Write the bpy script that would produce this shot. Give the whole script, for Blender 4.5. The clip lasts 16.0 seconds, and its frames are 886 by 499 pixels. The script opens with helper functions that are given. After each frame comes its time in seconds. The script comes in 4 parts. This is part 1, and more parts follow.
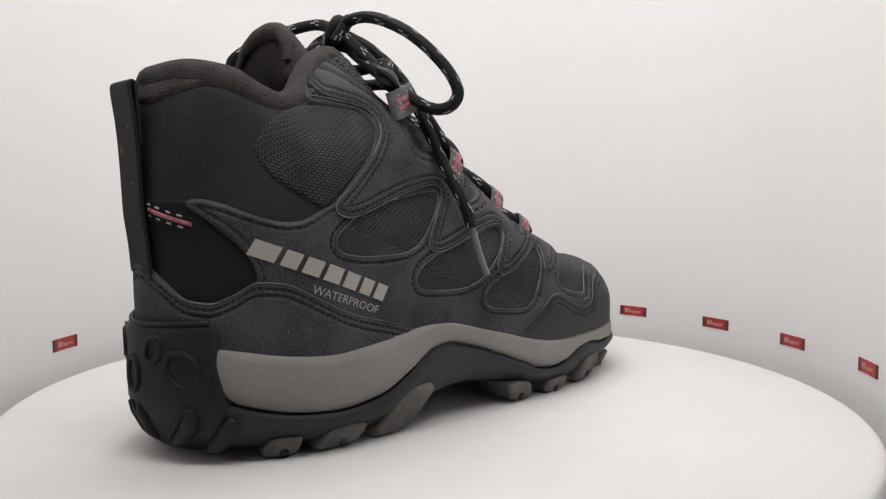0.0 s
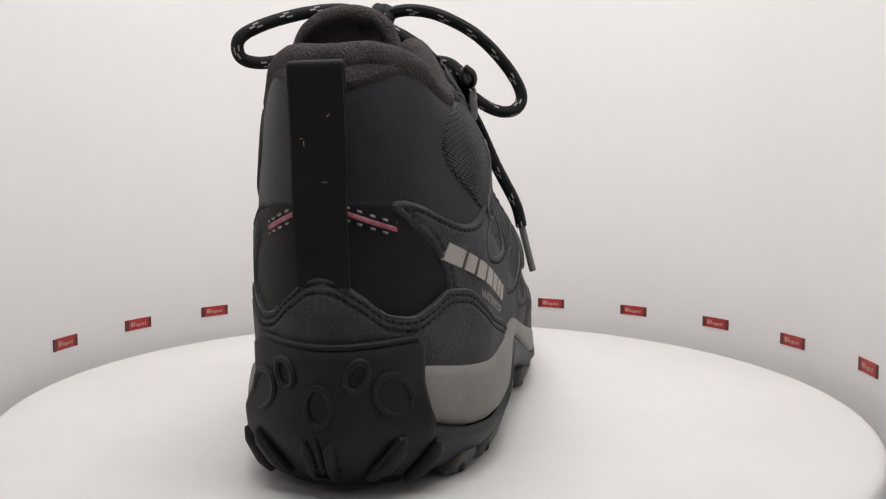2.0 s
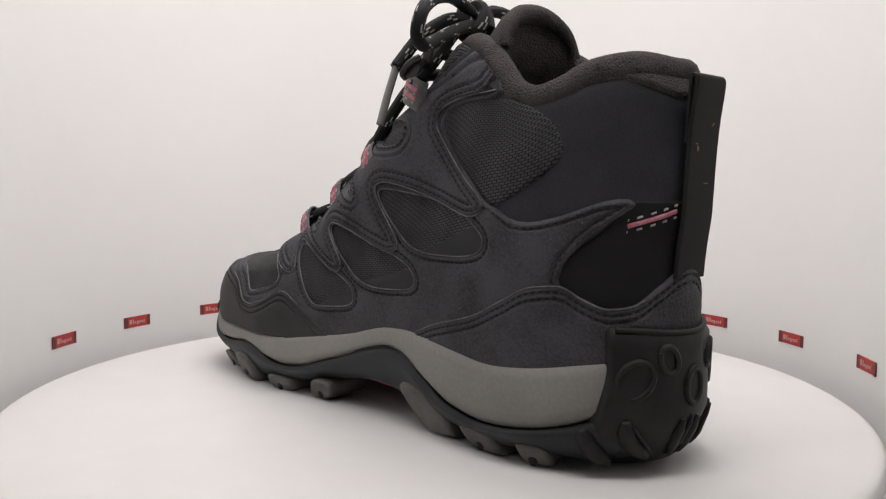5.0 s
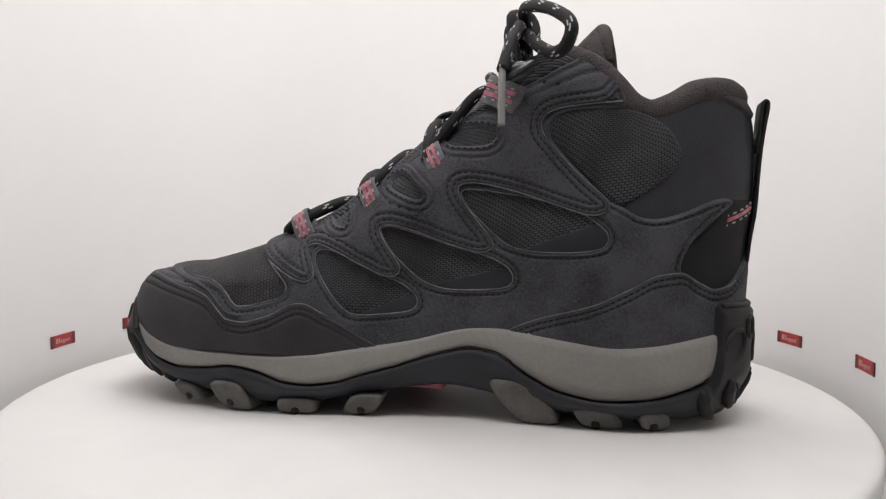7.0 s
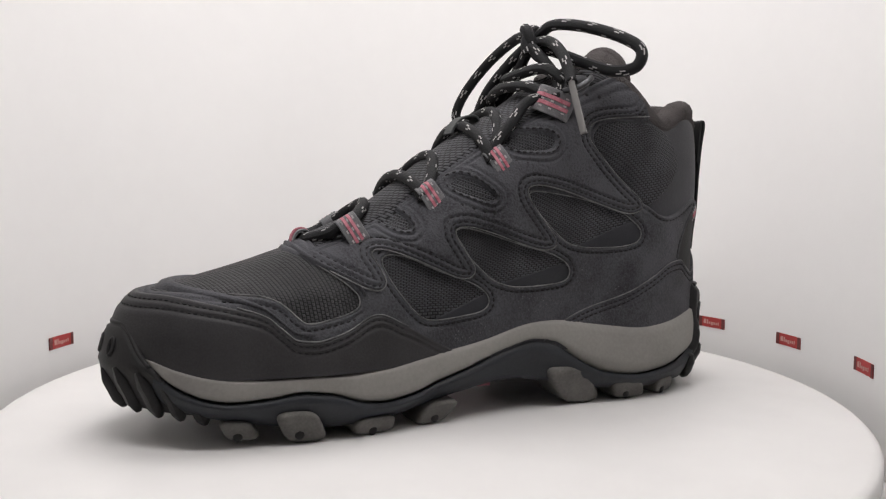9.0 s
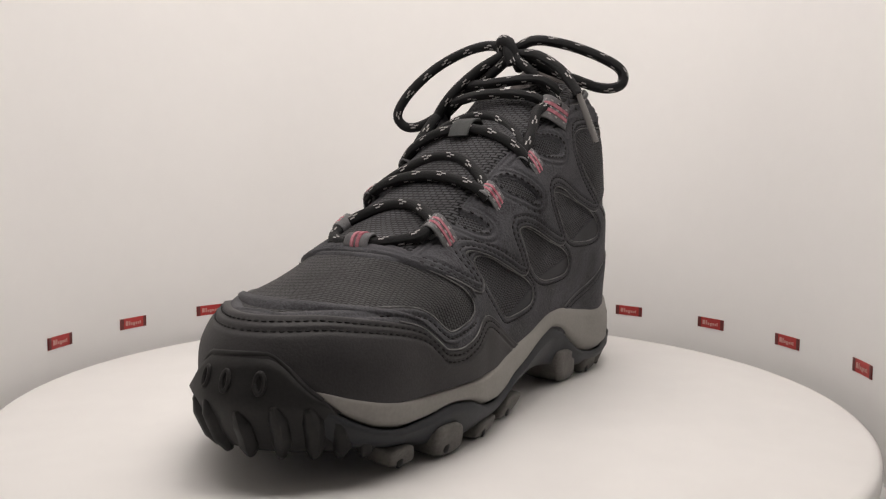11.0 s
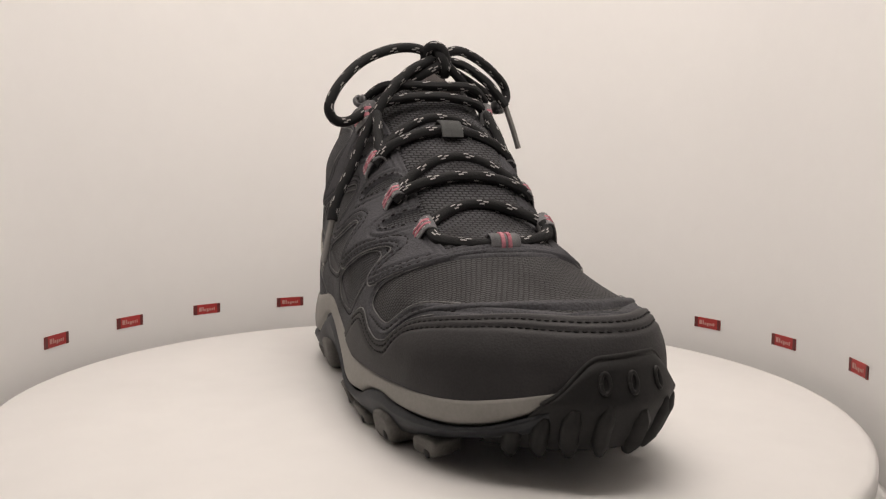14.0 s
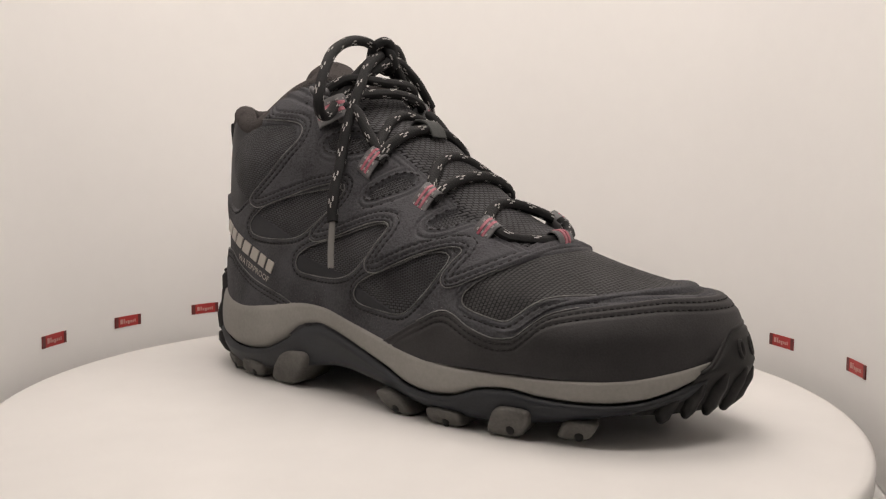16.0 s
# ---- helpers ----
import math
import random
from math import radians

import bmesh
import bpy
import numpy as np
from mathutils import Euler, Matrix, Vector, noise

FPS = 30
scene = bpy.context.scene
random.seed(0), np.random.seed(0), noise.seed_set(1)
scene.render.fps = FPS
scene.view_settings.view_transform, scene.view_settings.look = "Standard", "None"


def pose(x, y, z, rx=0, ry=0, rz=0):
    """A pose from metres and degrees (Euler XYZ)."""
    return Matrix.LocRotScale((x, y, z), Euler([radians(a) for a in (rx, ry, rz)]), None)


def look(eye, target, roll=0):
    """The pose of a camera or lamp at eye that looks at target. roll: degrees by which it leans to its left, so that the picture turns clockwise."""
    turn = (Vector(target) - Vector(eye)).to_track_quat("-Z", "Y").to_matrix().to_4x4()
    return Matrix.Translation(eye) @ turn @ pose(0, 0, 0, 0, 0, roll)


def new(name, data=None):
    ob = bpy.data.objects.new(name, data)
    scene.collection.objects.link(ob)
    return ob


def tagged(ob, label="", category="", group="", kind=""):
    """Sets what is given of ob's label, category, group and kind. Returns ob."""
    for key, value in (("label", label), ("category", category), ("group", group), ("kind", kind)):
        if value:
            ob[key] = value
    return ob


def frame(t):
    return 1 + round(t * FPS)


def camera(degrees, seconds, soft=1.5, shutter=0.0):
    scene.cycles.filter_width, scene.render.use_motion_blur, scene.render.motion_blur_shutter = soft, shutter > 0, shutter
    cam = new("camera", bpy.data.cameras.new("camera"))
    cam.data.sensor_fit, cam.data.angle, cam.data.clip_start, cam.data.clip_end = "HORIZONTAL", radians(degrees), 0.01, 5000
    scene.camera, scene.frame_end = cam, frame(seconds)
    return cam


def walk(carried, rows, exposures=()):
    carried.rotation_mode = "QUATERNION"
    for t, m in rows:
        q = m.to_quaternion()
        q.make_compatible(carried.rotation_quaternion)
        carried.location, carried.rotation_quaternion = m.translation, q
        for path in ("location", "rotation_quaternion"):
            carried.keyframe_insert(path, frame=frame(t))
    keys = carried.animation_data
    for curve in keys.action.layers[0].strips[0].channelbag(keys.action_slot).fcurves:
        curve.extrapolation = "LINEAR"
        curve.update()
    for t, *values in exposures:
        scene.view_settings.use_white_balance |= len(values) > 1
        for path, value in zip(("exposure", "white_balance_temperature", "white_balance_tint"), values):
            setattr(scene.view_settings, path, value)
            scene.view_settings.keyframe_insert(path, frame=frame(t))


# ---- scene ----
# ---- camera: stands before the turntable, with a slow drift of the tripod head ----
cam = camera(60.0, 16.0, soft=1.25)
DRIFT = [(0.0, -0.339, -4.254, -0.337), (1.5, -0.325, -4.256, -0.339), (3.0, -0.351, -4.390, -0.361), (4.5, -0.392, -4.459, -0.369), (7.0, -0.481, -4.465, -0.414), (8.0, -0.524, -4.464, -0.422), (9.0, -0.558, -4.358, -0.482), (11.5, -0.638, -4.308, -0.573), (12.5, -0.675, -4.332, -0.633), (13.5, -0.765, -4.339, -0.664), (14.5, -0.856, -4.338, -0.685), (16.0, -0.937, -4.371, -0.745)]
EXPOSURES = [(0.0, 0.09, 6380, 10), (2.0, 0.06, 6400, 10), (2.6, -0.09, 6780, 11), (3.2, -0.08, 6950, 12), (3.9, -0.05, 6950, 12), (4.7, 0.03, 6600, 11), (6.0, 0.14, 6380, 10),
             (9.4, 0.16, 6380, 10), (11.2, -0.04, 6850, 11), (13.0, -0.05, 7050, 12), (16.0, -0.04, 7100, 12)]
walk(cam, [(t, pose(0, -0.36, 0.0945, 90 + p, r, y)) for t, y, p, r in DRIFT], EXPOSURES)
TURN_START, TURN_RATE, TURN_X = 43.0, 17.340, -0.0015
PLATTER_Y = 0.0023

# ---- world and light: a drum of white diffusing sheet, lit from its lid and through its wall ----
world = bpy.data.worlds.new("world")
scene.world = world
world.use_nodes = True
world.node_tree.nodes["Background"].inputs[0].default_value = (0.9, 0.87, 0.84, 1)
world.node_tree.nodes["Background"].inputs[1].default_value = 0.05


def panel_lamp(name, x, y, z, sx, sy, watts, colour, target):
    data = bpy.data.lights.new(name, "AREA")
    data.shape, data.size, data.size_y, data.energy, data.color = "RECTANGLE", sx, sy, watts, colour
    lamp = new(name, data)
    lamp.matrix_world = look((x, y, z), target)
    return lamp


WARM = (1.0, 0.957, 0.938)
panel_lamp("lid_lamp", 0, 0.08, 0.54, 0.30, 0.24, 1.35, WARM, (0, 0.06, 0))
# Added fill for the boot's near side; not a lamp of the drum.
panel_lamp("front_fill", 0, -0.20, 0.46, 0.40, 0.06, 1.12, WARM, (0, 0.05, 0.05))
# lamp panels outside the sheet, which lets their light through
for angle in (-104, -52, 0, 52, 104):
    sx, sy = math.sin(radians(angle)), math.cos(radians(angle))
    panel_lamp("back_panel", 0.36 * sx, 0.012 + 0.36 * sy, 0.205, 0.27, 0.36, 0.33, WARM, (0, 0.012, 0.20))


# ---- materials ----
def material(name, colour, rough=0.6, metal=0.0, spec=0.5):
    m = bpy.data.materials.new(name)
    m.use_nodes = True
    b = m.node_tree.nodes["Principled BSDF"]
    b.inputs["Base Color"].default_value = (*colour, 1)
    b.inputs["Roughness"].default_value = rough
    b.inputs["Metallic"].default_value = metal
    b.inputs["Specular IOR Level"].default_value = spec
    return m


def node(m, kind, **values):
    n = m.node_tree.nodes.new(kind)
    for key, value in values.items():
        if key in n.inputs:
            n.inputs[key].default_value = value
    return n


def link(m, a, b):
    m.node_tree.links.new(a, b)


def coords(m):
    return node(m, "ShaderNodeTexCoord").outputs["Object"]


def grain(m, colours, scale, fine, bump=0.1, distance=0.0005, amount=0.5):
    """Two scales of colour variation and a fine relief."""
    b = m.node_tree.nodes["Principled BSDF"]
    at = coords(m)
    n1 = node(m, "ShaderNodeTexNoise", Scale=scale, Detail=4.0)
    n2 = node(m, "ShaderNodeTexNoise", Scale=fine, Detail=3.0)
    link(m, at, n1.inputs["Vector"])
    link(m, at, n2.inputs["Vector"])
    mix = node(m, "ShaderNodeMath")
    mix.operation = "MULTIPLY_ADD"
    link(m, n2.outputs["Fac"], mix.inputs[0])
    mix.inputs[1].default_value = amount
    link(m, n1.outputs["Fac"], mix.inputs[2])
    ramp = node(m, "ShaderNodeValToRGB")
    ramp.color_ramp.elements[0].position, ramp.color_ramp.elements[1].position = 0.45, 1.05
    ramp.color_ramp.elements[0].color = (*colours[0], 1)
    ramp.color_ramp.elements[1].color = (*colours[1], 1)
    link(m, mix.outputs[0], ramp.inputs[0])
    link(m, ramp.outputs[0], b.inputs["Base Color"])
    bm_ = node(m, "ShaderNodeBump", Strength=bump, Distance=distance)
    link(m, n2.outputs["Fac"], bm_.inputs["Height"])
    link(m, bm_.outputs[0], b.inputs["Normal"])
    return m


def weave(m, colours, pitch_x, pitch_z, bump=0.8, distance=0.0006):
    """A woven mesh: raised knots in staggered rows, dark between them. Reads the UV map, in metres."""
    b = m.node_tree.nodes["Principled BSDF"]
    uv = node(m, "ShaderNodeTexCoord").outputs["UV"]
    brick = node(m, "ShaderNodeTexBrick", Scale=1.0)
    brick.inputs["Color1"].default_value = brick.inputs["Color2"].default_value = (1, 1, 1, 1)
    brick.inputs["Mortar"].default_value = (0, 0, 0, 1)
    brick.inputs["Mortar Size"].default_value = pitch_z * 0.28
    brick.inputs["Mortar Smooth"].default_value = 1.0
    brick.inputs["Brick Width"].default_value = pitch_x
    brick.inputs["Row Height"].default_value = pitch_z
    link(m, uv, brick.inputs["Vector"])
    n1 = node(m, "ShaderNodeTexNoise", Scale=60.0, Detail=3.0)
    link(m, coords(m), n1.inputs["Vector"])
    mul = node(m, "ShaderNodeMath")
    mul.operation = "MULTIPLY"
    link(m, brick.outputs["Color"], mul.inputs[0])
    link(m, n1.outputs["Fac"], mul.inputs[1])
    ramp = node(m, "ShaderNodeValToRGB")
    ramp.color_ramp.elements[0].position, ramp.color_ramp.elements[1].position = 0.0, 0.7
    ramp.color_ramp.elements[0].color = (*colours[0], 1)
    ramp.color_ramp.elements[1].color = (*colours[1], 1)
    link(m, mul.outputs[0], ramp.inputs[0])
    link(m, ramp.outputs[0], b.inputs["Base Color"])
    bm_ = node(m, "ShaderNodeBump", Strength=bump, Distance=distance)
    link(m, brick.outputs["Color"], bm_.inputs["Height"])
    link(m, bm_.outputs[0], b.inputs["Normal"])
    return m


NUBUCK = grain(material("nubuck", (0.03, 0.03, 0.033), 0.75, spec=0.3), ((0.010, 0.0101, 0.0117), (0.060, 0.0602, 0.0675)), 55, 1100, 0.7, 0.0006, 0.7)


def scuffs(m):
    """Sparse pale flecks of worn nap, in drifts."""
    b = m.node_tree.nodes["Principled BSDF"]
    under = b.inputs["Base Color"].links[0].from_socket
    at = coords(m)
    levels = []
    for scale, low, high in ((1500.0, 0.66, 0.74), (45.0, 0.50, 0.66)):
        n = node(m, "ShaderNodeTexNoise", Scale=scale, Detail=2.0)
        link(m, at, n.inputs["Vector"])
        r = node(m, "ShaderNodeMapRange")
        r.inputs["From Min"].default_value, r.inputs["From Max"].default_value = low, high
        link(m, n.outputs["Fac"], r.inputs["Value"])
        levels.append(r.outputs[0])
    both = node(m, "ShaderNodeMath")
    both.operation = "MULTIPLY"
    link(m, levels[0], both.inputs[0])
    link(m, levels[1], both.inputs[1])
    mix = node(m, "ShaderNodeMix")
    mix.data_type = "RGBA"
    link(m, both.outputs[0], mix.inputs["Factor"])
    link(m, under, mix.inputs["A"])
    mix.inputs["B"].default_value = (0.20, 0.195, 0.195, 1)
    link(m, mix.outputs["Result"], b.inputs["Base Color"])


scuffs(NUBUCK)
SUEDE = grain(material("suede", (0.04, 0.04, 0.044), 0.9, spec=0.2), ((0.012, 0.0121, 0.0140), (0.064, 0.0638, 0.0705)), 55, 1100, 0.8, 0.0006, 0.9)
BUMPER = grain(material("bumper", (0.03, 0.03, 0.03), 0.6, spec=0.3), ((0.016, 0.0153, 0.0163), (0.037, 0.0354, 0.0374)), 35, 1300, 0.35, 0.0003)
NYLON = grain(material("nylon", (0.015, 0.015, 0.018), 0.6, spec=0.3), ((0.008, 0.008, 0.0100), (0.030, 0.030, 0.0360)), 30, 1300, 0.35, 0.0003)
NAVY = grain(material("navy_fabric", (0.02, 0.022, 0.03), 0.6, spec=0.3), ((0.009, 0.0095, 0.0118), (0.026, 0.027, 0.032)), 30, 1600, 0.15, 0.0003)
MESH = weave(material("mesh_fabric", (0.02, 0.02, 0.022), 0.75, spec=0.3), ((0.0010, 0.0010, 0.0013), (0.072, 0.072, 0.080)), 0.0023, 0.0016)
RIDGED = weave(material("ridged_mesh", (0.02, 0.02, 0.022), 0.7, spec=0.3), ((0.0040, 0.0040, 0.0045), (0.056, 0.055, 0.058)), 0.0021, 0.0016, 0.7)
FLEECE = grain(material("fleece", (0.035, 0.033, 0.033), 0.95, spec=0.1), ((0.010, 0.0092, 0.0092), (0.075, 0.067, 0.066)), 120, 1500, 1.0, 0.0015, 1.0)
WEBBING = grain(material("webbing", (0.006, 0.006, 0.006), 0.7, spec=0.3), ((0.003, 0.003, 0.003), (0.008, 0.008, 0.0082)), 60, 1800, 0.3, 0.0003)
MIDSOLE = grain(material("midsole_foam", (0.3, 0.29, 0.27), 0.65, spec=0.3), ((0.185, 0.176, 0.165), (0.25, 0.24, 0.225)), 25, 700, 0.12, 0.0004)
RUBBER = grain(material("rubber", (0.02, 0.02, 0.022), 0.55, spec=0.27), ((0.008, 0.0078, 0.0081), (0.020, 0.0192, 0.0196)), 45, 900, 0.15, 0.0004)
OUTSOLE = grain(material("outsole_rubber", (0.03, 0.034, 0.042), 0.55, spec=0.4), ((0.009, 0.0105, 0.0135), (0.021, 0.024, 0.030)), 45, 900, 0.15, 0.0004)
LUG = grain(material("lug_rubber", (0.16, 0.155, 0.145), 0.7, spec=0.3), ((0.07, 0.068, 0.063), (0.155, 0.148, 0.139)), 80, 900, 0.3, 0.0005)
EDGE = grain(material("cut_edge", (0.07, 0.07, 0.072), 0.7), ((0.020, 0.020, 0.0205), (0.20, 0.20, 0.197)), 90, 500, 0.1, 0.0002)
# Near-black of the stitching; also paints the shade in grooves and punched holes.
THREAD_AND_SHADE = material("thread", (0.006, 0.006, 0.007), 0.8)
PINK = grain(material("pink_thread", (0.45, 0.05, 0.10), 0.8), ((0.24, 0.020, 0.045), (0.50, 0.22, 0.26)), 300, 2400, 0.3, 0.0003)
PALE = material("pale_thread", (0.33, 0.31, 0.31), 0.8)
TAPE = grain(material("grey_tape", (0.12, 0.12, 0.125), 0.8), ((0.06, 0.06, 0.065), (0.17, 0.17, 0.175)), 150, 1800, 0.4, 0.0003)
KEEPER = grain(material("keeper_tape", (0.05, 0.052, 0.052), 0.8), ((0.018, 0.020, 0.020), (0.045, 0.048, 0.048)), 150, 1800, 0.4, 0.0003)
LINT = material("lint_fibre", (0.30, 0.17, 0.09), 0.9)
PRINT = material("silver_print", (0.36, 0.335, 0.305), 0.5)
AGLET = material("clear_plastic", (0.16, 0.155, 0.15), 0.2)
METAL = material("dark_metal", (0.045, 0.045, 0.048), 0.38, 0.7)
TABLE = grain(material("white_acrylic", (0.8, 0.79, 0.78), 0.45, spec=0.3), ((0.65, 0.64, 0.63), (0.70, 0.69, 0.68)), 8, 60, 0.02, 0.0002)
WALLM = grain(material("white_sheet", (0.8, 0.79, 0.78), 0.6, spec=0.2), ((0.80, 0.79, 0.78), (0.85, 0.84, 0.83)), 6, 90, 0.02, 0.0002)
b_ = WALLM.node_tree.nodes["Principled BSDF"]
through_ = node(WALLM, "ShaderNodeBsdfTranslucent", Color=(0.86, 0.85, 0.84, 1))
both_ = node(WALLM, "ShaderNodeMixShader", Fac=0.5)
link(WALLM, b_.outputs[0], both_.inputs[1])
link(WALLM, through_.outputs[0], both_.inputs[2])
link(WALLM, both_.outputs[0], WALLM.node_tree.nodes["Material Output"].inputs["Surface"])
BOARD = grain(material("white_board", (0.75, 0.74, 0.73), 0.6, spec=0.2), ((0.70, 0.69, 0.68), (0.77, 0.76, 0.75)), 6, 90, 0.02, 0.0002)
DARKWALL = grain(material("grey_room", (0.3, 0.29, 0.28), 0.8), ((0.24, 0.23, 0.22), (0.34, 0.33, 0.32)), 3, 40, 0.05, 0.001)
RED = grain(material("red_sticker", (0.45, 0.03, 0.03), 0.5), ((0.30, 0.016, 0.016), (0.44, 0.028, 0.026)), 60, 900, 0.05, 0.0002)


PALE_PINK = material("pale_pink_print", (0.52, 0.27, 0.24), 0.6)
MAROON = grain(material("maroon_print", (0.12, 0.02, 0.02), 0.5), ((0.085, 0.012, 0.012), (0.15, 0.020, 0.019)), 60, 900, 0.05, 0.0002)


def lace_material():
    m = material("lace_cord", (0.01, 0.01, 0.011), 0.8, spec=0.3)
    b = m.node_tree.nodes["Principled BSDF"]
    sep = node(m, "ShaderNodeSeparateXYZ")
    link(m, node(m, "ShaderNodeTexCoord").outputs["UV"], sep.inputs[0])

    def calc(op, a, b_, c=None):
        n = node(m, "ShaderNodeMath")
        n.operation = op
        for i, v in enumerate((a, b_, c)):
            if v is None:
                continue
            if isinstance(v, (int, float)):
                n.inputs[i].default_value = v
            else:
                link(m, v, n.inputs[i])
        return n.outputs[0]

    u, v = sep.outputs[0], sep.outputs[1]
    # pairs of short pale dashes, stepped along the cord from one third of its girth to the next
    third = calc("MULTIPLY", v, 3.0)
    row = calc("FLOOR", third, 0.0)
    high = calc("FRACT", third, 0.0)
    place = calc("FRACT", calc("MULTIPLY_ADD", u, 78.0, calc("MULTIPLY", row, 0.3333)), 0.0)

    def dash(u0, u1, v0, v1):
        along = calc("MULTIPLY", calc("GREATER_THAN", place, u0), calc("LESS_THAN", place, u1))
        return calc("MULTIPLY", along, calc("MULTIPLY", calc("GREATER_THAN", high, v0), calc("LESS_THAN", high, v1)))

    white = calc("ADD", calc("ADD", dash(0.02, 0.20, 0.20, 0.32), dash(0.24, 0.42, 0.36, 0.48)), dash(0.10, 0.28, 0.54, 0.66))
    mix = node(m, "ShaderNodeMix")
    mix.data_type = "RGBA"
    link(m, white, mix.inputs["Factor"])
    mix.inputs["A"].default_value = (0.008, 0.008, 0.009, 1)
    mix.inputs["B"].default_value = (0.33, 0.32, 0.315, 1)
    link(m, mix.outputs["Result"], b.inputs["Base Color"])
    wave = node(m, "ShaderNodeTexNoise", Scale=1500.0)
    link(m, coords(m), wave.inputs["Vector"])
    bump = node(m, "ShaderNodeBump", Strength=0.6, Distance=0.0005)
    link(m, wave.outputs["Fac"], bump.inputs["Height"])
    link(m, bump.outputs[0], b.inputs["Normal"])
    return m


LACE = lace_material()


# ---- mesh helpers ----
def mesh_object(name, verts, faces, mat, parent=None, uvs=None, smooth=True, label=""):
    me = bpy.data.meshes.new(name)
    me.from_pydata([tuple(v) for v in verts], [], [tuple(int(i) for i in f) for f in faces])
    if uvs is not None:
        layer = me.uv_layers.new(name="UVMap")
        idx = np.empty(len(me.loops), dtype=np.int32)
        me.loops.foreach_get("vertex_index", idx)
        layer.data.foreach_set("uv", np.asarray(uvs, dtype=np.float32)[idx].ravel())
    if smooth:
        me.polygons.foreach_set("use_smooth", [True] * len(me.polygons))
    me.materials.append(mat)
    me.update()
    ob = new(name, me)
    if parent is not None:
        ob.parent = parent
    if label:
        tagged(ob, label)
    return ob


def part(name, bm, mat, parent, label="", smooth=True):
    me = bpy.data.meshes.new(name)
    for f in bm.faces:
        f.smooth = smooth
    bm.to_mesh(me)
    bm.free()
    me.materials.append(mat)
    ob = new(name, me)
    ob.parent = parent
    if label:
        tagged(ob, label)
    return ob


def grid_faces(rows_, cols, wrap=False):
    i, j = np.meshgrid(np.arange(rows_ - 1), np.arange(cols if wrap else cols - 1), indexing="ij")
    a = i * cols + j
    b = i * cols + (j + 1) % cols
    return np.stack([a, b, b + cols, a + cols], -1).reshape(-1, 4)


def smooth_curve(xs, ys):
    """A monotone cubic through the given knots, as a function."""
    xs, ys = np.array(xs, float), np.array(ys, float)
    h = np.diff(xs)
    d = np.diff(ys) / h
    s = np.zeros(len(xs))
    for i in range(1, len(xs) - 1):
        if d[i - 1] * d[i] > 0:
            w1, w2 = 2 * h[i] + h[i - 1], h[i] + 2 * h[i - 1]
            s[i] = (w1 + w2) / (w1 / d[i - 1] + w2 / d[i])
    s[0], s[-1] = d[0], d[-1]

    def f(x):
        x = np.clip(np.asarray(x, float), xs[0], xs[-1])
        k = np.clip(np.searchsorted(xs, x) - 1, 0, len(xs) - 2)
        t = (x - xs[k]) / h[k]
        return ((1 + 2 * t) * (1 - t) ** 2 * ys[k] + t * (1 - t) ** 2 * h[k] * s[k]
                + t * t * (3 - 2 * t) * ys[k + 1] + t * t * (t - 1) * h[k] * s[k + 1])
    return f


def step(a, b, x):
    t = np.clip((np.asarray(x, float) - a) / (b - a), 0, 1)
    return t * t * (3 - 2 * t)


def rounded(points, n=2, closed=True):
    """Corner cutting: a softer outline through a rough one."""
    p = np.array(points, float)
    for _ in range(n):
        q = np.roll(p, -1, 0)
        new_p = np.stack([0.78 * p + 0.22 * q, 0.22 * p + 0.78 * q], 1).reshape(-1, 2)
        if not closed:
            new_p = np.vstack([p[:1], new_p[1:-3], p[-1:]])
        p = new_p
    return p


def inside_distance(poly, x, z):
    """Signed distance to a closed outline, positive inside."""
    x, z = np.asarray(x), np.asarray(z)
    best = np.full(x.shape, 1e9)
    odd = np.zeros(x.shape, bool)
    for (x0, z0), (x1, z1) in zip(poly, np.roll(poly, -1, 0)):
        ex, ez = x1 - x0, z1 - z0
        t = np.clip(((x - x0) * ex + (z - z0) * ez) / max(ex * ex + ez * ez, 1e-12), 0, 1)
        best = np.minimum(best, (x - x0 - t * ex) ** 2 + (z - z0 - t * ez) ** 2)
        if z0 != z1:
            odd ^= ((z0 > z) != (z1 > z)) & (x < ex * (z - z0) / (z1 - z0) + x0)
    d = np.sqrt(best)
    return np.where(odd, d, -d)


def tube(name, points, radius, mat, parent, sides=10, closed=False, samples=10, flat=1.0, label=""):
    """A round cord through the points, with UV: metres along, turn around."""
    p = np.array(points, float)
    n = len(p)
    out = []
    for i in range(n - 1):
        p0, p1, p2, p3 = p[max(i - 1, 0)], p[i], p[i + 1], p[min(i + 2, n - 1)]
        for t in np.linspace(0, 1, samples, endpoint=False):
            out.append(0.5 * (2 * p1 + (p2 - p0) * t + (2 * p0 - 5 * p1 + 4 * p2 - p3) * t * t + (3 * p1 - p0 - 3 * p2 + p3) * t ** 3))
    out.append(p[-1])
    c = np.array(out)
    tan = np.gradient(c, axis=0)
    tan /= np.linalg.norm(tan, axis=1)[:, None] + 1e-12
    nor = np.cross(tan[0], (0.3, 0.2, 0.93))
    nor /= np.linalg.norm(nor)
    along = np.concatenate([[0], np.cumsum(np.linalg.norm(np.diff(c, axis=0), axis=1))])
    verts, uvs = [], []
    r = np.broadcast_to(np.asarray(radius, float), (len(c),)) if np.ndim(radius) == 0 else np.interp(np.linspace(0, 1, len(c)), np.linspace(0, 1, len(radius)), radius)
    for k in range(len(c)):
        nor = nor - tan[k] * nor.dot(tan[k])
        nor /= np.linalg.norm(nor)
        bi = np.cross(tan[k], nor)
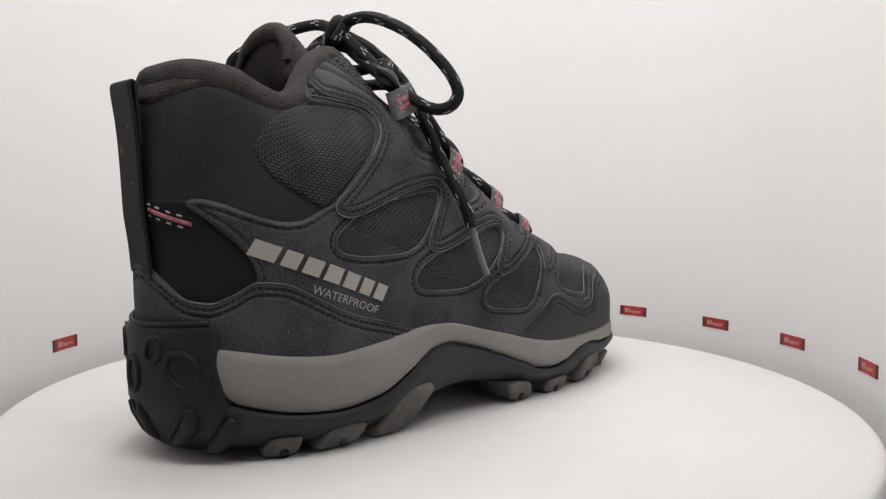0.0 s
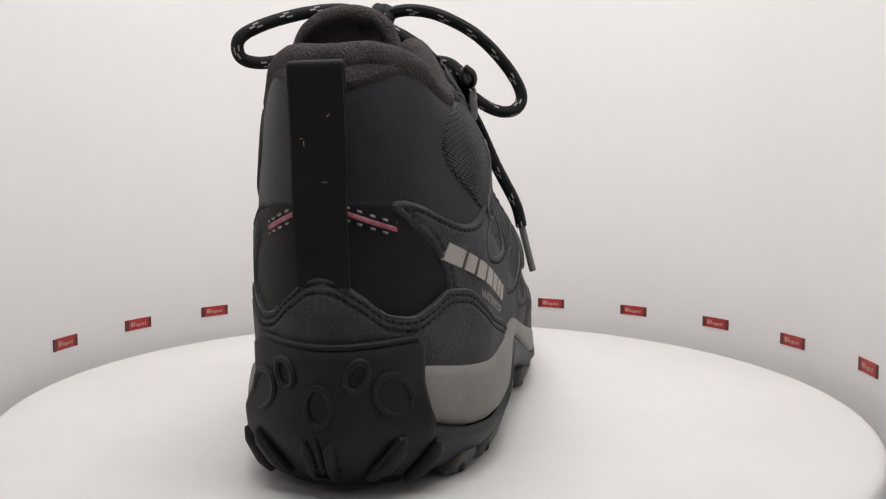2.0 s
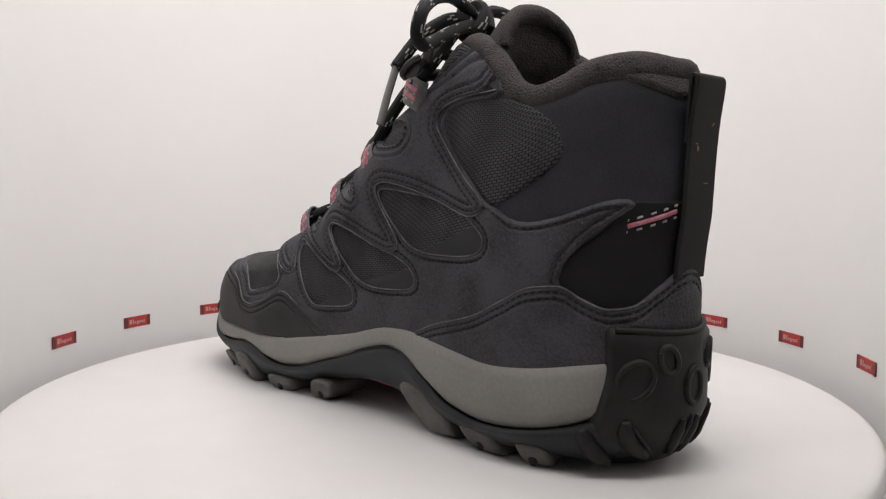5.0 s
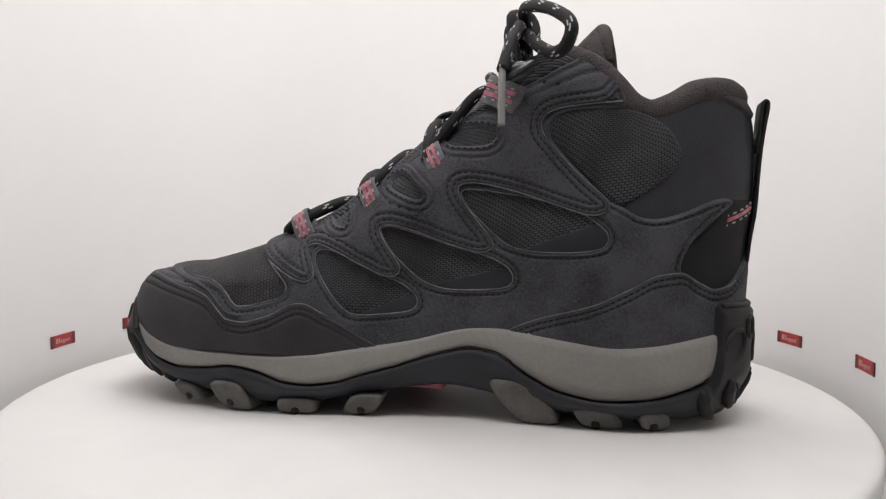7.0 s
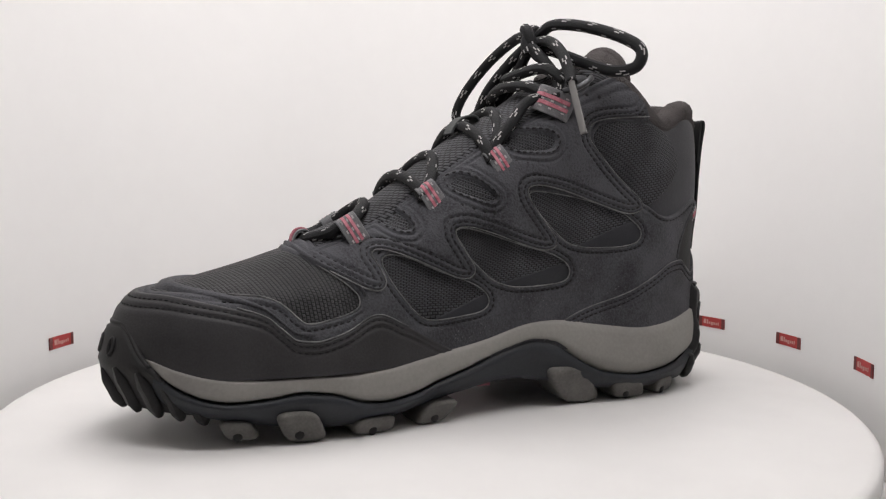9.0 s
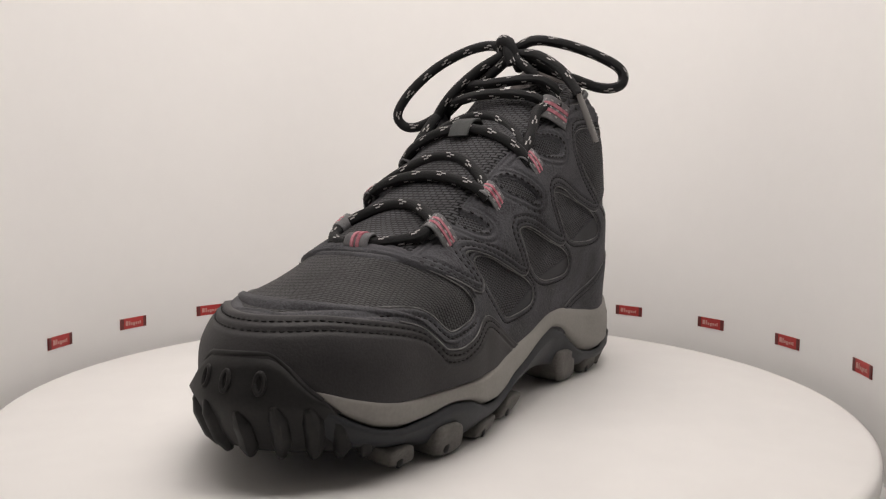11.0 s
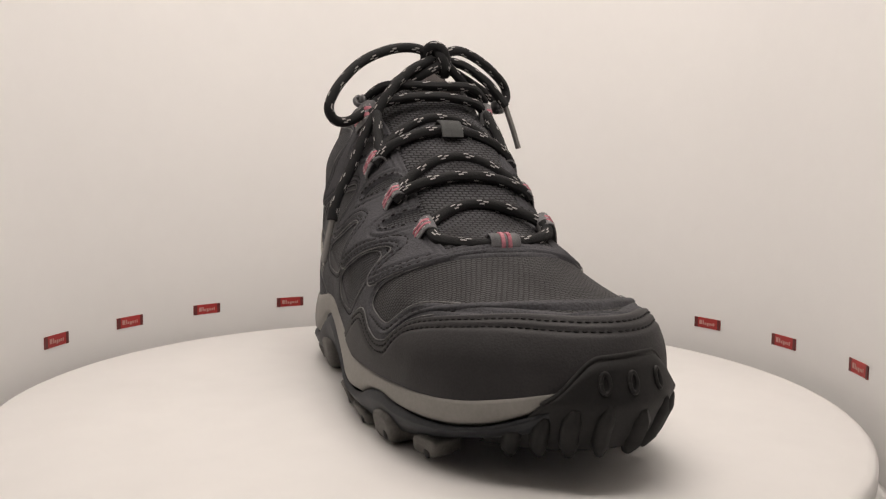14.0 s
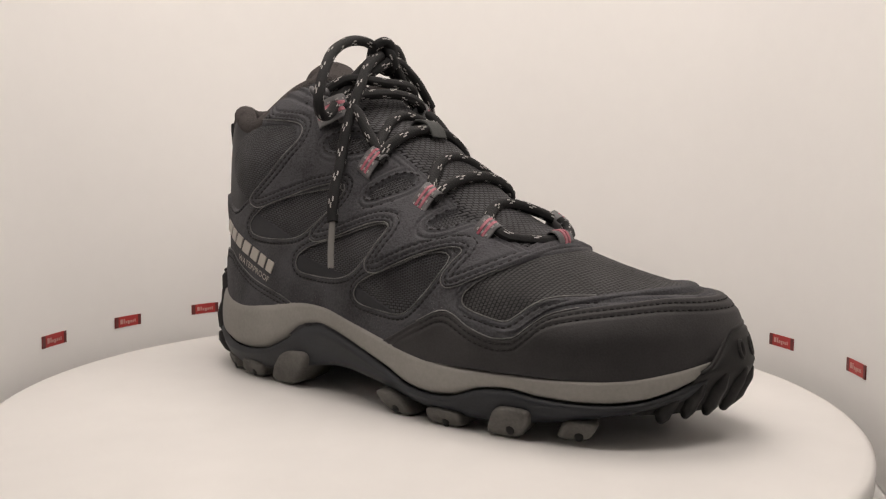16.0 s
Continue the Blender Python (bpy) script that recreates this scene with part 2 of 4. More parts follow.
        for a in np.linspace(0, 2 * np.pi, sides + 1):
            verts.append(c[k] + r[k] * (nor * np.cos(a) + flat * bi * np.sin(a)))
            uvs.append((along[k], a / (2 * np.pi)))
    faces = [tuple(f) for f in grid_faces(len(c), sides + 1)]
    faces.append(tuple(range(sides - 1, -1, -1)))
    base = (len(c) - 1) * (sides + 1)
    faces.append(tuple(range(base, base + sides)))
    return mesh_object(name, verts, faces, mat, parent, uvs, True, label)


# ---- the place: drum, turntable, room round it ----
DRUM, DRUM_Y = 0.2022, 0.012


def drum_wall():
    """A white sheet bent round the turntable, open to the camera, 3 mm thick."""
    path = []
    for a in np.linspace(-118, 118, 119):
        path.append((DRUM * math.sin(radians(a)), DRUM_Y + DRUM * math.cos(radians(a))))
    end = path[-1]
    left = [(-(end[0] + 0.10), -0.30), (-(end[0] + 0.03), -0.16)]
    right = [(end[0] + 0.03, -0.16), (end[0] + 0.10, -0.30)]
    path = left + path + right
    p = np.array(path)
    n = len(p)
    levels = (-0.03, 0.0, 0.1, 0.25, 0.4, 0.55)
    verts = [(x, y, z) for z in levels for x, y in p]
    ob = mesh_object("wall_drum", verts, grid_faces(len(levels), n), WALLM)
    tube("sheet_rim", [(x, y, 0.545) for x, y in p[::4]], 0.003, TABLE, ob, 6, samples=2)
    return tagged(ob, "white curved backdrop sheet round the turntable", "backdrop", kind="structure")


LOW, HIGH = -0.032, 0.56


def light_block():
    """An unseen opaque band, added to keep panel light off the sheet's foot."""
    prof = [(0.040, -0.031), (0.040, 0.010), (0.044, 0.010), (0.044, -0.031)]
    ang = np.linspace(-112, 112, 90)
    verts = [((DRUM + r) * math.sin(radians(a)), DRUM_Y + (DRUM + r) * math.cos(radians(a)), z) for r, z in prof for a in ang]
    n = len(ang)
    faces = [(k * n + i, k * n + i + 1, ((k + 1) % 4) * n + i + 1, ((k + 1) % 4) * n + i) for k in range(4) for i in range(n - 1)]
    return tagged(mesh_object("trim", verts, faces, DARKWALL, None, None, False), "unseen grey band that blocks light behind the foot of the backdrop sheet", "trim", kind="structure")


light_block()


def box(name, x0, x1, y0, y1, z0, z1, mat, label, category):
    bm = bmesh.new()
    bmesh.ops.create_cube(bm, size=1)
    for v in bm.verts:
        v.co = ((x0 + x1) / 2 + v.co.x * (x1 - x0), (y0 + y1) / 2 + v.co.y * (y1 - y0), (z0 + z1) / 2 + v.co.z * (z1 - z0))
    return tagged(part(name, bm, mat, None, "", False), label, category, kind="structure")


drum_wall()
box("floor", -0.7, 0.7, -1.0, 0.7, -0.04, -0.032, BOARD, "white base board under the turntable", "floor")
box("ceiling", -0.7, 0.7, -1.0, 0.7, 0.56, 0.57, BOARD, "white lid of the photo drum", "ceiling")
box("wall_back", -0.7, 0.7, -1.01, -1.0, LOW, HIGH, DARKWALL, "plain grey wall of the room", "wall")
box("wall_west", -0.71, -0.7, -1.0, 0.7, LOW, HIGH, DARKWALL, "plain grey wall of the room", "wall")
box("wall_east", 0.7, 0.71, -1.0, 0.7, LOW, HIGH, DARKWALL, "plain grey wall of the room", "wall")
box("wall_north", -0.7, 0.7, 0.7, 0.71, LOW, HIGH, DARKWALL, "plain grey wall of the room", "wall")


def stickers():
    """Small red stickers on the sheet, every 18 degrees, with pale bars for the print."""
    for k, a in enumerate((-80.35, -64.0, -47.6, -30.0, -12.3, 6.3, 24.2, 41.8, 59.5, 76.7, 96.0)):
        def at(da, z, lift):
            b = radians(a) + da / DRUM
            r = DRUM - lift
            return (r * math.sin(b), DRUM_Y + r * math.cos(b), z)

        def patch(name, u0, u1, z0, z1, lift, mat, parent):
            us = np.linspace(u0, u1, 7)
            verts = [at(u, z, l) for l in (lift, lift - 0.0004) for z in (z0, z1) for u in us]
            n = len(us)
            faces = [(i, i + 1, n + i + 1, n + i) for i in range(n - 1)]
            faces += [(2 * n + i, 3 * n + i, 3 * n + i + 1, 2 * n + i + 1) for i in range(n - 1)]
            faces += [(i, 2 * n + i, 2 * n + i + 1, i + 1) for i in range(n - 1)]
            faces += [(n + i, n + i + 1, 3 * n + i + 1, 3 * n + i) for i in range(n - 1)]
            return mesh_object(name, verts, faces, mat, parent, None, False)

        z = (0.0131, 0.0139, 0.0146, 0.0143, 0.0141, 0.0141, 0.0140, 0.0140, 0.0138, 0.0134, 0.0142)[k]
        root = patch("sticker", -0.0098, 0.0098, z - 0.0032, z + 0.0032, 0.0006, RED, None)
        tagged(root, "small red sticker with pale lettering bars on the backdrop", "sticker", "stickers on the backdrop")
        for u0, u1 in ((-0.0098, -0.0072), (0.0076, 0.0098)):
            patch("dark_end", u0, u1, z - 0.0032, z + 0.0032, 0.0008, MAROON, root)
        x = -0.0060
        for w, hgt, off in ((0.0020, 0.0013, 0.0002), (0.0010, 0.0013, 0.0002), (0.0012, 0.0007, -0.0004), (0.0014, 0.0010, -0.0007), (0.0012, 0.0007, -0.0004), (0.0010, 0.0007, -0.0004), (0.0008, 0.0009, -0.0002)):
            patch("print_bar", x, x + w, z - hgt + off, z + hgt + off, 0.0009, PALE_PINK, root)
            x += w + 0.0005


stickers()


def turntable():
    bm = bmesh.new()
    prof = [(0.0, 0.0), (0.1, 0.0), (0.1851, 0.0), (0.1876, -0.0006), (0.1891, -0.002), (0.1891, -0.008), (0.1861, -0.010), (0.0, -0.010)]
    n = 160
    rings = []
    for r, z in prof:
        rings.append([bm.verts.new((0, 0, z))] if r == 0 else [bm.verts.new((r * math.cos(2 * math.pi * i / n), r * math.sin(2 * math.pi * i / n), z)) for i in range(n)])
    for a, b in zip(rings, rings[1:]):
        for i in range(n):
            j = (i + 1) % n
            if len(a) == 1:
                bm.faces.new((a[0], b[i], b[j]))
            elif len(b) == 1:
                bm.faces.new((a[j], a[i], b[0]))
            else:
                bm.faces.new((a[j], a[i], b[i], b[j]))
    ob = new("turntable")
    part("platter", bm, TABLE, ob)
    bm = bmesh.new()
    bmesh.ops.create_cone(bm, cap_ends=True, segments=48, radius1=0.07, radius2=0.06, depth=0.0195, matrix=Matrix.Translation((0, 0, -0.0202)))
    part("motor_base", bm, TABLE, ob)
    return tagged(ob, "white round turntable platter, slowly turning", "turntable")


TURNTABLE = turntable()

# ---- the boot: x to the toe, y to the inner side, z up ----
BOOT = tagged(new("hiking_boot"), "black mid-height hiking boot with grey midsole and pink accents", "boot")

front_x = [0.1430, 0.1432, 0.1428, 0.1405, 0.1345, 0.1252, 0.1125, 0.096, 0.0807, 0.068, 0.055, 0.0440, 0.0210, 0.0066, -0.0075, -0.0270, -0.0440]
front_z = [0.0260, 0.0330, 0.0405, 0.0475, 0.0535, 0.0562, 0.0588, 0.0627, 0.0670, 0.0708, 0.0752, 0.0800, 0.0955, 0.1065, 0.1175, 0.1300, 0.1430]
front_s = np.concatenate([[0], np.cumsum(np.hypot(np.diff(front_x), np.diff(front_z)))])
front_s /= front_s[-1]
front_x = [x if x < 0.06 else 0.06 + (x - 0.06) * 0.915 for x in front_x]
FX, FZ = smooth_curve(front_s, front_x), smooth_curve(front_s, front_z)
heel_z = [0.026, 0.046, 0.0705, 0.089, 0.105, 0.120, 0.126, 0.131]
heel_x = [-0.1345, -0.1351, -0.1363, -0.1385, -0.1390, -0.1382, -0.1368, -0.1335]
HX = smooth_curve(heel_z, heel_x)
COLLAR = smooth_curve([-0.136, -0.128, -0.118, -0.108, -0.099, -0.0917, -0.0843, -0.0771, -0.0711, -0.06, -0.052, -0.044],
                      [0.131, 0.1335, 0.1322, 0.1272, 0.1245, 0.1270, 0.1340, 0.1405, 0.1440, 0.1475, 0.1470, 0.1430])
INNER = smooth_curve([-0.145, -0.115, -0.085, -0.06, -0.03, 0.0, 0.02, 0.044, 0.06, 0.09, 0.11, 0.13, 0.15],
                     [0.0390, 0.0410, 0.0430, 0.0440, 0.0465, 0.0500, 0.0525, 0.0580, 0.0605, 0.0590, 0.0580, 0.0550, 0.050])
OUTER = smooth_curve([-0.145, -0.115, -0.085, -0.06, -0.03, 0.0, 0.03, 0.06, 0.09, 0.11, 0.13, 0.15],
                     [-0.0310, -0.0335, -0.0370, -0.0385, -0.0385, -0.0390, -0.0395, -0.0372, -0.0306, -0.0228, -0.0112, 0.002])
FRONT_R = smooth_curve([0, 0.12, 0.2, 0.3, 0.42, 0.55, 0.8, 1.0], [0.046, 0.048, 0.060, 0.066, 0.060, 0.048, 0.044, 0.050])


def section(x, z, q, xh, xf):
    """Centre line and half width of the upper at x, z on the ring q."""
    m, l = INNER(x), OUTER(x)
    m = m + 0.0030 * step(0.036, 0.075, z) * step(0.01, -0.04, x) * step(-0.13, -0.09, x)
    c, h = (m + l) / 2, (m - l) / 2
    c = c + 0.005 * step(0.06, 0.10, z) * step(-0.07, -0.01, x)
    h = h * (1 - 0.135 * step(0.05, 0.135, z) * step(-0.07, -0.115, x))
    upper = step(0.105, 0.150, z) * step(-0.115, -0.085, x)
    c = c + 0.008 * upper
    h = h * (1 - 0.26 * upper)
    h = h * (1 - 0.17 * step(0.036, 0.068, z) * step(0.0, 0.05, x))
    h = h * (1 + 0.035 * step(0.07, 0.11, z) * step(-0.11, -0.07, x) * step(-0.01, -0.05, x))
    slim = step(0.062, 0.105, z) * step(-0.100, -0.050, x)
    h, c = h - 0.0068 * slim, c + 0.0014 * slim
    lean = step(0.038, 0.056, z) * step(0.05, 0.09, x)
    h, c = h - 0.0020 * lean, c + 0.0020 * lean
    tf = np.clip((xf - x) / FRONT_R(q), 0, 1)
    th = np.clip((x - xh) / 0.052, 0, 1)
    rf = (1 - (1 - tf) ** 2.15) ** (1 / 2.15)
    rh = (1 - (1 - th) ** 1.95) ** (1 / 1.95)
    return c, h * rf * rh


NQ, NA = 330, 420


def upper_grid():
    q = np.linspace(0, 1, NQ)[:, None]
    a = (1 - np.cos(np.linspace(0, np.pi, NA))) / 2
    a = (0.45 * a + 0.55 * np.linspace(0, 1, NA))
    k = np.linspace(0, 1, NA)
    # ends drawn out so that the rounded heel and toe get enough columns
    a = np.where(k < 0.12, a[int(0.12 * NA)] * (k / 0.12) ** 2 * 1.0, a)
    a = np.where(k > 0.86, 1 - (1 - a[int(0.86 * NA)]) * ((1 - k) / 0.14) ** 2, a)
    a = np.maximum.accumulate(a)[None, :]
    zh = 0.026 + (0.131 - 0.026) * q
    xh, xf, zf = HX(zh), FX(q), FZ(q)
    x = xh + (xf - xh) * a
    z = zh + (zf - zh) * a
    top = COLLAR(x) - (0.131 + (0.143 - 0.131) * a)
    z = z + top * step(0.45, 1.0, q)
    c, h = section(x, z, q, xh, xf)
    return x, z, c, h


GX, GZ, GC, GH = upper_grid()
SIDES = {}
for sign, tag_ in ((1, "inner"), (-1, "outer")):
    P = np.stack([GX, GC + sign * GH, GZ], -1)
    du, dv = np.gradient(P, axis=1), np.gradient(P, axis=0)
    N = np.cross(du, dv) * -sign
    N /= np.linalg.norm(N, axis=-1)[..., None] + 1e-12
    N = np.where((N * np.array([0, sign, 0.0])).sum(-1, keepdims=True) < -0.2, -N, N)
    SIDES[sign] = (P, N)
ARC = np.concatenate([np.zeros((NQ, 1)), np.cumsum(np.linalg.norm(np.diff(SIDES[1][0], axis=1), axis=-1), 1)], 1)
GIRTH = np.concatenate([np.zeros((1, NA)), np.cumsum(np.linalg.norm(np.diff(SIDES[1][0], axis=0), axis=-1), 0)], 0)


def cover(name, sign, sd, thick, mat, edge=0.0011, sink=0.0008, stride=1, label="", parent=BOOT, lift=0.0, top=False, grooves=()):
    """A piece of material laid over the upper where sd > 0, with a rounded edge that sinks into what lies below."""
    P, N = SIDES[sign]
    P, N, d = P[::stride, ::stride], N[::stride, ::stride], sd[::stride, ::stride]
    off = lift + (thick + sink) * step(-edge, edge, d) - sink
    # sunken stitch lines, with the material puffed up between them
    for g in grooves:
        off = off - 0.0007 * np.exp(-((d - g) / 0.0006) ** 2)
    V = (P + N * off[..., None]).reshape(-1, 3)
    rows_, cols = d.shape
    f = grid_faces(rows_, cols)
    if sign > 0:
        f = f[:, ::-1]
    keep = (d.reshape(-1)[f] > -2.2 * edge).all(1)
    f = f[keep]
    if not len(f):
        return None
    used, inv = np.unique(f, return_inverse=True)
    uv = np.stack([ARC[::stride, ::stride].reshape(-1), GIRTH[::stride, ::stride].reshape(-1)], -1)[used]
    if top == "ridged":
        y = V[used][:, 1] - 0.0115
        uv = np.stack([y - sign * V[used][:, 2], V[used][:, 0] * 1.1 + 0.45 * np.sqrt(y * y + 0.00012)], -1)
    elif top:
        uv = np.stack([V[used][:, 1], np.repeat(np.arange(NQ)[::stride], cols)[used] * 0.00080], -1)
    if top is True:
        uv = uv * 0.78
    return mesh_object(name, V[used], inv.reshape(f.shape), mat, parent, uv, True, label)


def on_side(sign, x, z, lift=0.0):
    """The places on the upper over points of the side view, and the normals there."""
    P, N = SIDES[sign]
    S, M = P[::2, ::2].reshape(-1, 3), N[::2, ::2].reshape(-1, 3)
    out, nor = [], []
    for a, b in zip(np.atleast_1d(x), np.atleast_1d(z)):
        i = np.argmin((S[:, 0] - a) ** 2 + (S[:, 2] - b) ** 2)
        n = M[i]
        y = S[i, 1] - (n[0] * (a - S[i, 0]) + n[2] * (b - S[i, 2])) / (n[1] if abs(n[1]) > 0.25 else 0.25 * sign)
        out.append(np.array((a, y, b)) + n * lift)
        nor.append(n)
    return np.array(out), np.array(nor)


def stitches(sign, line, parent, pitch=0.0025, lift=0.0014, size=(0.0017, 0.0008, 0.0006), name="stitching"):
    """A row of thread dashes along a line of the side view."""
    p = np.array(line, float)
    s = np.concatenate([[0], np.cumsum(np.hypot(*np.diff(p, axis=0).T))])
    at = np.arange(pitch / 2, s[-1], pitch)
    x, z = np.interp(at, s, p[:, 0]), np.interp(at, s, p[:, 1])
    C, N = on_side(sign, x, z, lift)
    ahead, _ = on_side(sign, np.interp(at + 0.0008, s, p[:, 0]), np.interp(at + 0.0008, s, p[:, 1]), lift)
    verts, faces = [], []
    for c, n, b in zip(C, N, ahead):
        t = b - c
        if np.linalg.norm(t) < 1e-6 or np.linalg.norm(t) > 0.003 or abs(n[1]) < 0.35:
            continue
        t /= np.linalg.norm(t)
        w = np.cross(n, t)
        w /= np.linalg.norm(w) + 1e-12
        k = len(verts)
        for e, half in ((-0.5, 0.5), (-0.2, 1.0), (0.2, 1.0), (0.5, 0.5)):
            for sx, sn in ((-0.5, -0.6), (-0.35, 0.5), (0.35, 0.5), (0.5, -0.6)):
                verts.append(c + t * e * size[0] + w * sx * size[1] * half + n * sn * size[2] * half)
        for r in range(3):
            for j in range(4):
                a0, a1 = k + r * 4 + j, k + r * 4 + (j + 1) % 4
                faces.append((a0, a1, a1 + 4, a0 + 4))
        faces += [(k + 3, k + 2, k + 1, k), (k + 12, k + 13, k + 14, k + 15)]
    if verts:
        return tagged(mesh_object(name, verts, faces, THREAD_AND_SHADE, parent, None, False), kind="stuff")


def round_line(sign, level, d, cols, lift):
    """The line on the upper at d below a given height curve, column by column."""
    P, N = SIDES[sign]
    pts, nor = [], []
    for j in cols:
        gap = level(GX[:, j]) - d - GZ[:, j]
        k = np.argmax(gap < 0)
        if k == 0:
            continue
        u = gap[k - 1] / (gap[k - 1] - gap[k] + 1e-12)
        pts.append(P[k - 1, j] * (1 - u) + P[k, j] * u)
        nor.append(N[k, j])
    return np.array(pts), np.array(nor), lift


def dash_row(line, parent, pitch=0.0025, size=(0.0017, 0.0008, 0.0006)):
    """Thread dashes along a line in space."""
    p, n, lift = line
    if len(p) < 4:
        return
    s = np.concatenate([[0], np.cumsum(np.linalg.norm(np.diff(p, axis=0), axis=1))])
    verts, faces = [], []
    for a in np.arange(pitch, s[-1], pitch):
        c = np.array([np.interp(a, s, p[:, k]) for k in range(3)])
        m = np.array([np.interp(a, s, n[:, k]) for k in range(3)])
        m /= np.linalg.norm(m) + 1e-12
        t = np.array([np.interp(a + 0.0008, s, p[:, k]) for k in range(3)]) - c
        t /= np.linalg.norm(t) + 1e-12
        w = np.cross(m, t)
        c = c + m * lift
        k0 = len(verts)
        for e, half in ((-0.5, 0.5), (-0.2, 1.0), (0.2, 1.0), (0.5, 0.5)):
            for sx, sn in ((-0.5, -0.6), (-0.35, 0.5), (0.35, 0.5), (0.5, -0.6)):
                verts.append(c + t * e * size[0] + w * sx * size[1] * half + m * sn * size[2] * half)
        for r in range(3):
            for j in range(4):
                a0, a1 = k0 + r * 4 + j, k0 + r * 4 + (j + 1) % 4
                faces.append((a0, a1, a1 + 4, a0 + 4))
        faces += [(k0 + 3, k0 + 2, k0 + 1, k0), (k0 + 12, k0 + 13, k0 + 14, k0 + 15)]
    if verts:
        tagged(mesh_object("stitching", verts, faces, THREAD_AND_SHADE, parent, None, False), kind="stuff")


def cut_edge(sign, line, parent, lift, r=0.00026):
    """The paler raw edge of an overlay."""
    p = np.array(line, float)
    s = np.concatenate([[0], np.cumsum(np.hypot(*np.diff(p, axis=0).T))])
    at = np.linspace(0, s[-1], max(8, int(s[-1] / 0.0022)))
    C, _ = on_side(sign, np.interp(at, s, p[:, 0]), np.interp(at, s, p[:, 1]), lift)
    ok = np.concatenate([[True], np.linalg.norm(np.diff(C, axis=0), axis=1) < 0.006])
    tube("cut_edge", C[ok], r, EDGE, parent, 6, samples=2)


def rim_edge(line, parent):
    """The paler raw edge along a line in space."""
    p, n, lift = line
    if len(p) > 4:
        tube("cut_edge", p + n * lift, 0.00024, EDGE, parent, 6, samples=2)


def inset(poly, d):
    """The outline moved inwards by d."""
    p = np.array(poly, float)
    t = np.roll(p, -1, 0) - np.roll(p, 1, 0)
    t /= np.linalg.norm(t, axis=1)[:, None] + 1e-12
    n = np.stack([-t[:, 1], t[:, 0]], 1)
    area = np.sum(p[:, 0] * np.roll(p[:, 1], -1) - np.roll(p[:, 0], -1) * p[:, 1])
    return p + n * d * (1 if area > 0 else -1)


# outlines of the pieces, in the side view
ANKLE = rounded([(-0.0633, 0.124), (-0.0753, 0.1253), (-0.0868, 0.1249), (-0.0962, 0.1228), (-0.1045, 0.1172), (-0.1083, 0.1104), (-0.1084, 0.1058), (-0.1028, 0.0993), (-0.0879, 0.0891), (-0.0831, 0.0913), (-0.0712, 0.1032), (-0.0617, 0.1133), (-0.0597, 0.1185)])
WIN_A = rounded([(-0.0252, 0.0926), (-0.0263, 0.0948), (-0.0344, 0.0944), (-0.0529, 0.0916), (-0.0716, 0.0867), (-0.0763, 0.0837), (-0.0823, 0.0791), (-0.0835, 0.0756), (-0.0813, 0.0721), (-0.072, 0.0703), (-0.0533, 0.0702), (-0.044, 0.0727), (-0.0369, 0.0789), (-0.0299, 0.0857)])
WIN_B = rounded([(0.0078, 0.0775), (0.0056, 0.0798), (-0.0024, 0.0787), (-0.0209, 0.0726), (-0.0371, 0.0685), (-0.0453, 0.0639), (-0.047, 0.0593), (-0.0443, 0.0558), (-0.0303, 0.0546), (-0.0187, 0.0546), (-0.0095, 0.0576), (-0.0025, 0.0638), (0.0044, 0.0707)])
WIN_C = rounded([(0.0383, 0.0662), (0.0349, 0.069), (0.027, 0.0681), (0.0157, 0.0629), (-0.0002, 0.0572), (-0.007, 0.0526), (-0.0082, 0.048), (-0.0048, 0.045), (0.0066, 0.0434), (0.0202, 0.0423), (0.027, 0.048), (0.0338, 0.0572)])
VAMP = rounded([(0.0755, 0.095), (0.0745, 0.0696), (0.0651, 0.0668), (0.0523, 0.0579), (0.0477, 0.0532), (0.0489, 0.0484), (0.0676, 0.0441), (0.0711, 0.046), (0.0769, 0.052), (0.0838, 0.0543), (0.0977, 0.0550), (0.1090, 0.0555), (0.1170, 0.0555), (0.1250, 0.0550), (0.1250, 0.095)], 1)
QUARTER = rounded([(-0.1300, 0.0900), (-0.1270, 0.0920), (-0.1204, 0.0905), (-0.111, 0.0861), (-0.1015, 0.0834), (-0.0944, 0.0841), (-0.0883, 0.0880), (-0.0825, 0.0908), (-0.0708, 0.1028), (-0.0612, 0.1130), (-0.0590, 0.1187), (-0.0633, 0.1246), (-0.0753, 0.1258), (-0.0868, 0.1254), (-0.0890, 0.1290), (-0.08, 0.145), (-0.06, 0.160), (-0.02, 0.160), (0.03, 0.12), (0.08, 0.09), (0.16, 0.08), (0.16, 0.015), (-0.1130, 0.015), (-0.1130, 0.0570), (-0.1095, 0.0640), (-0.1115, 0.0710), (-0.1180, 0.0800), (-0.1260, 0.0865)], 1)
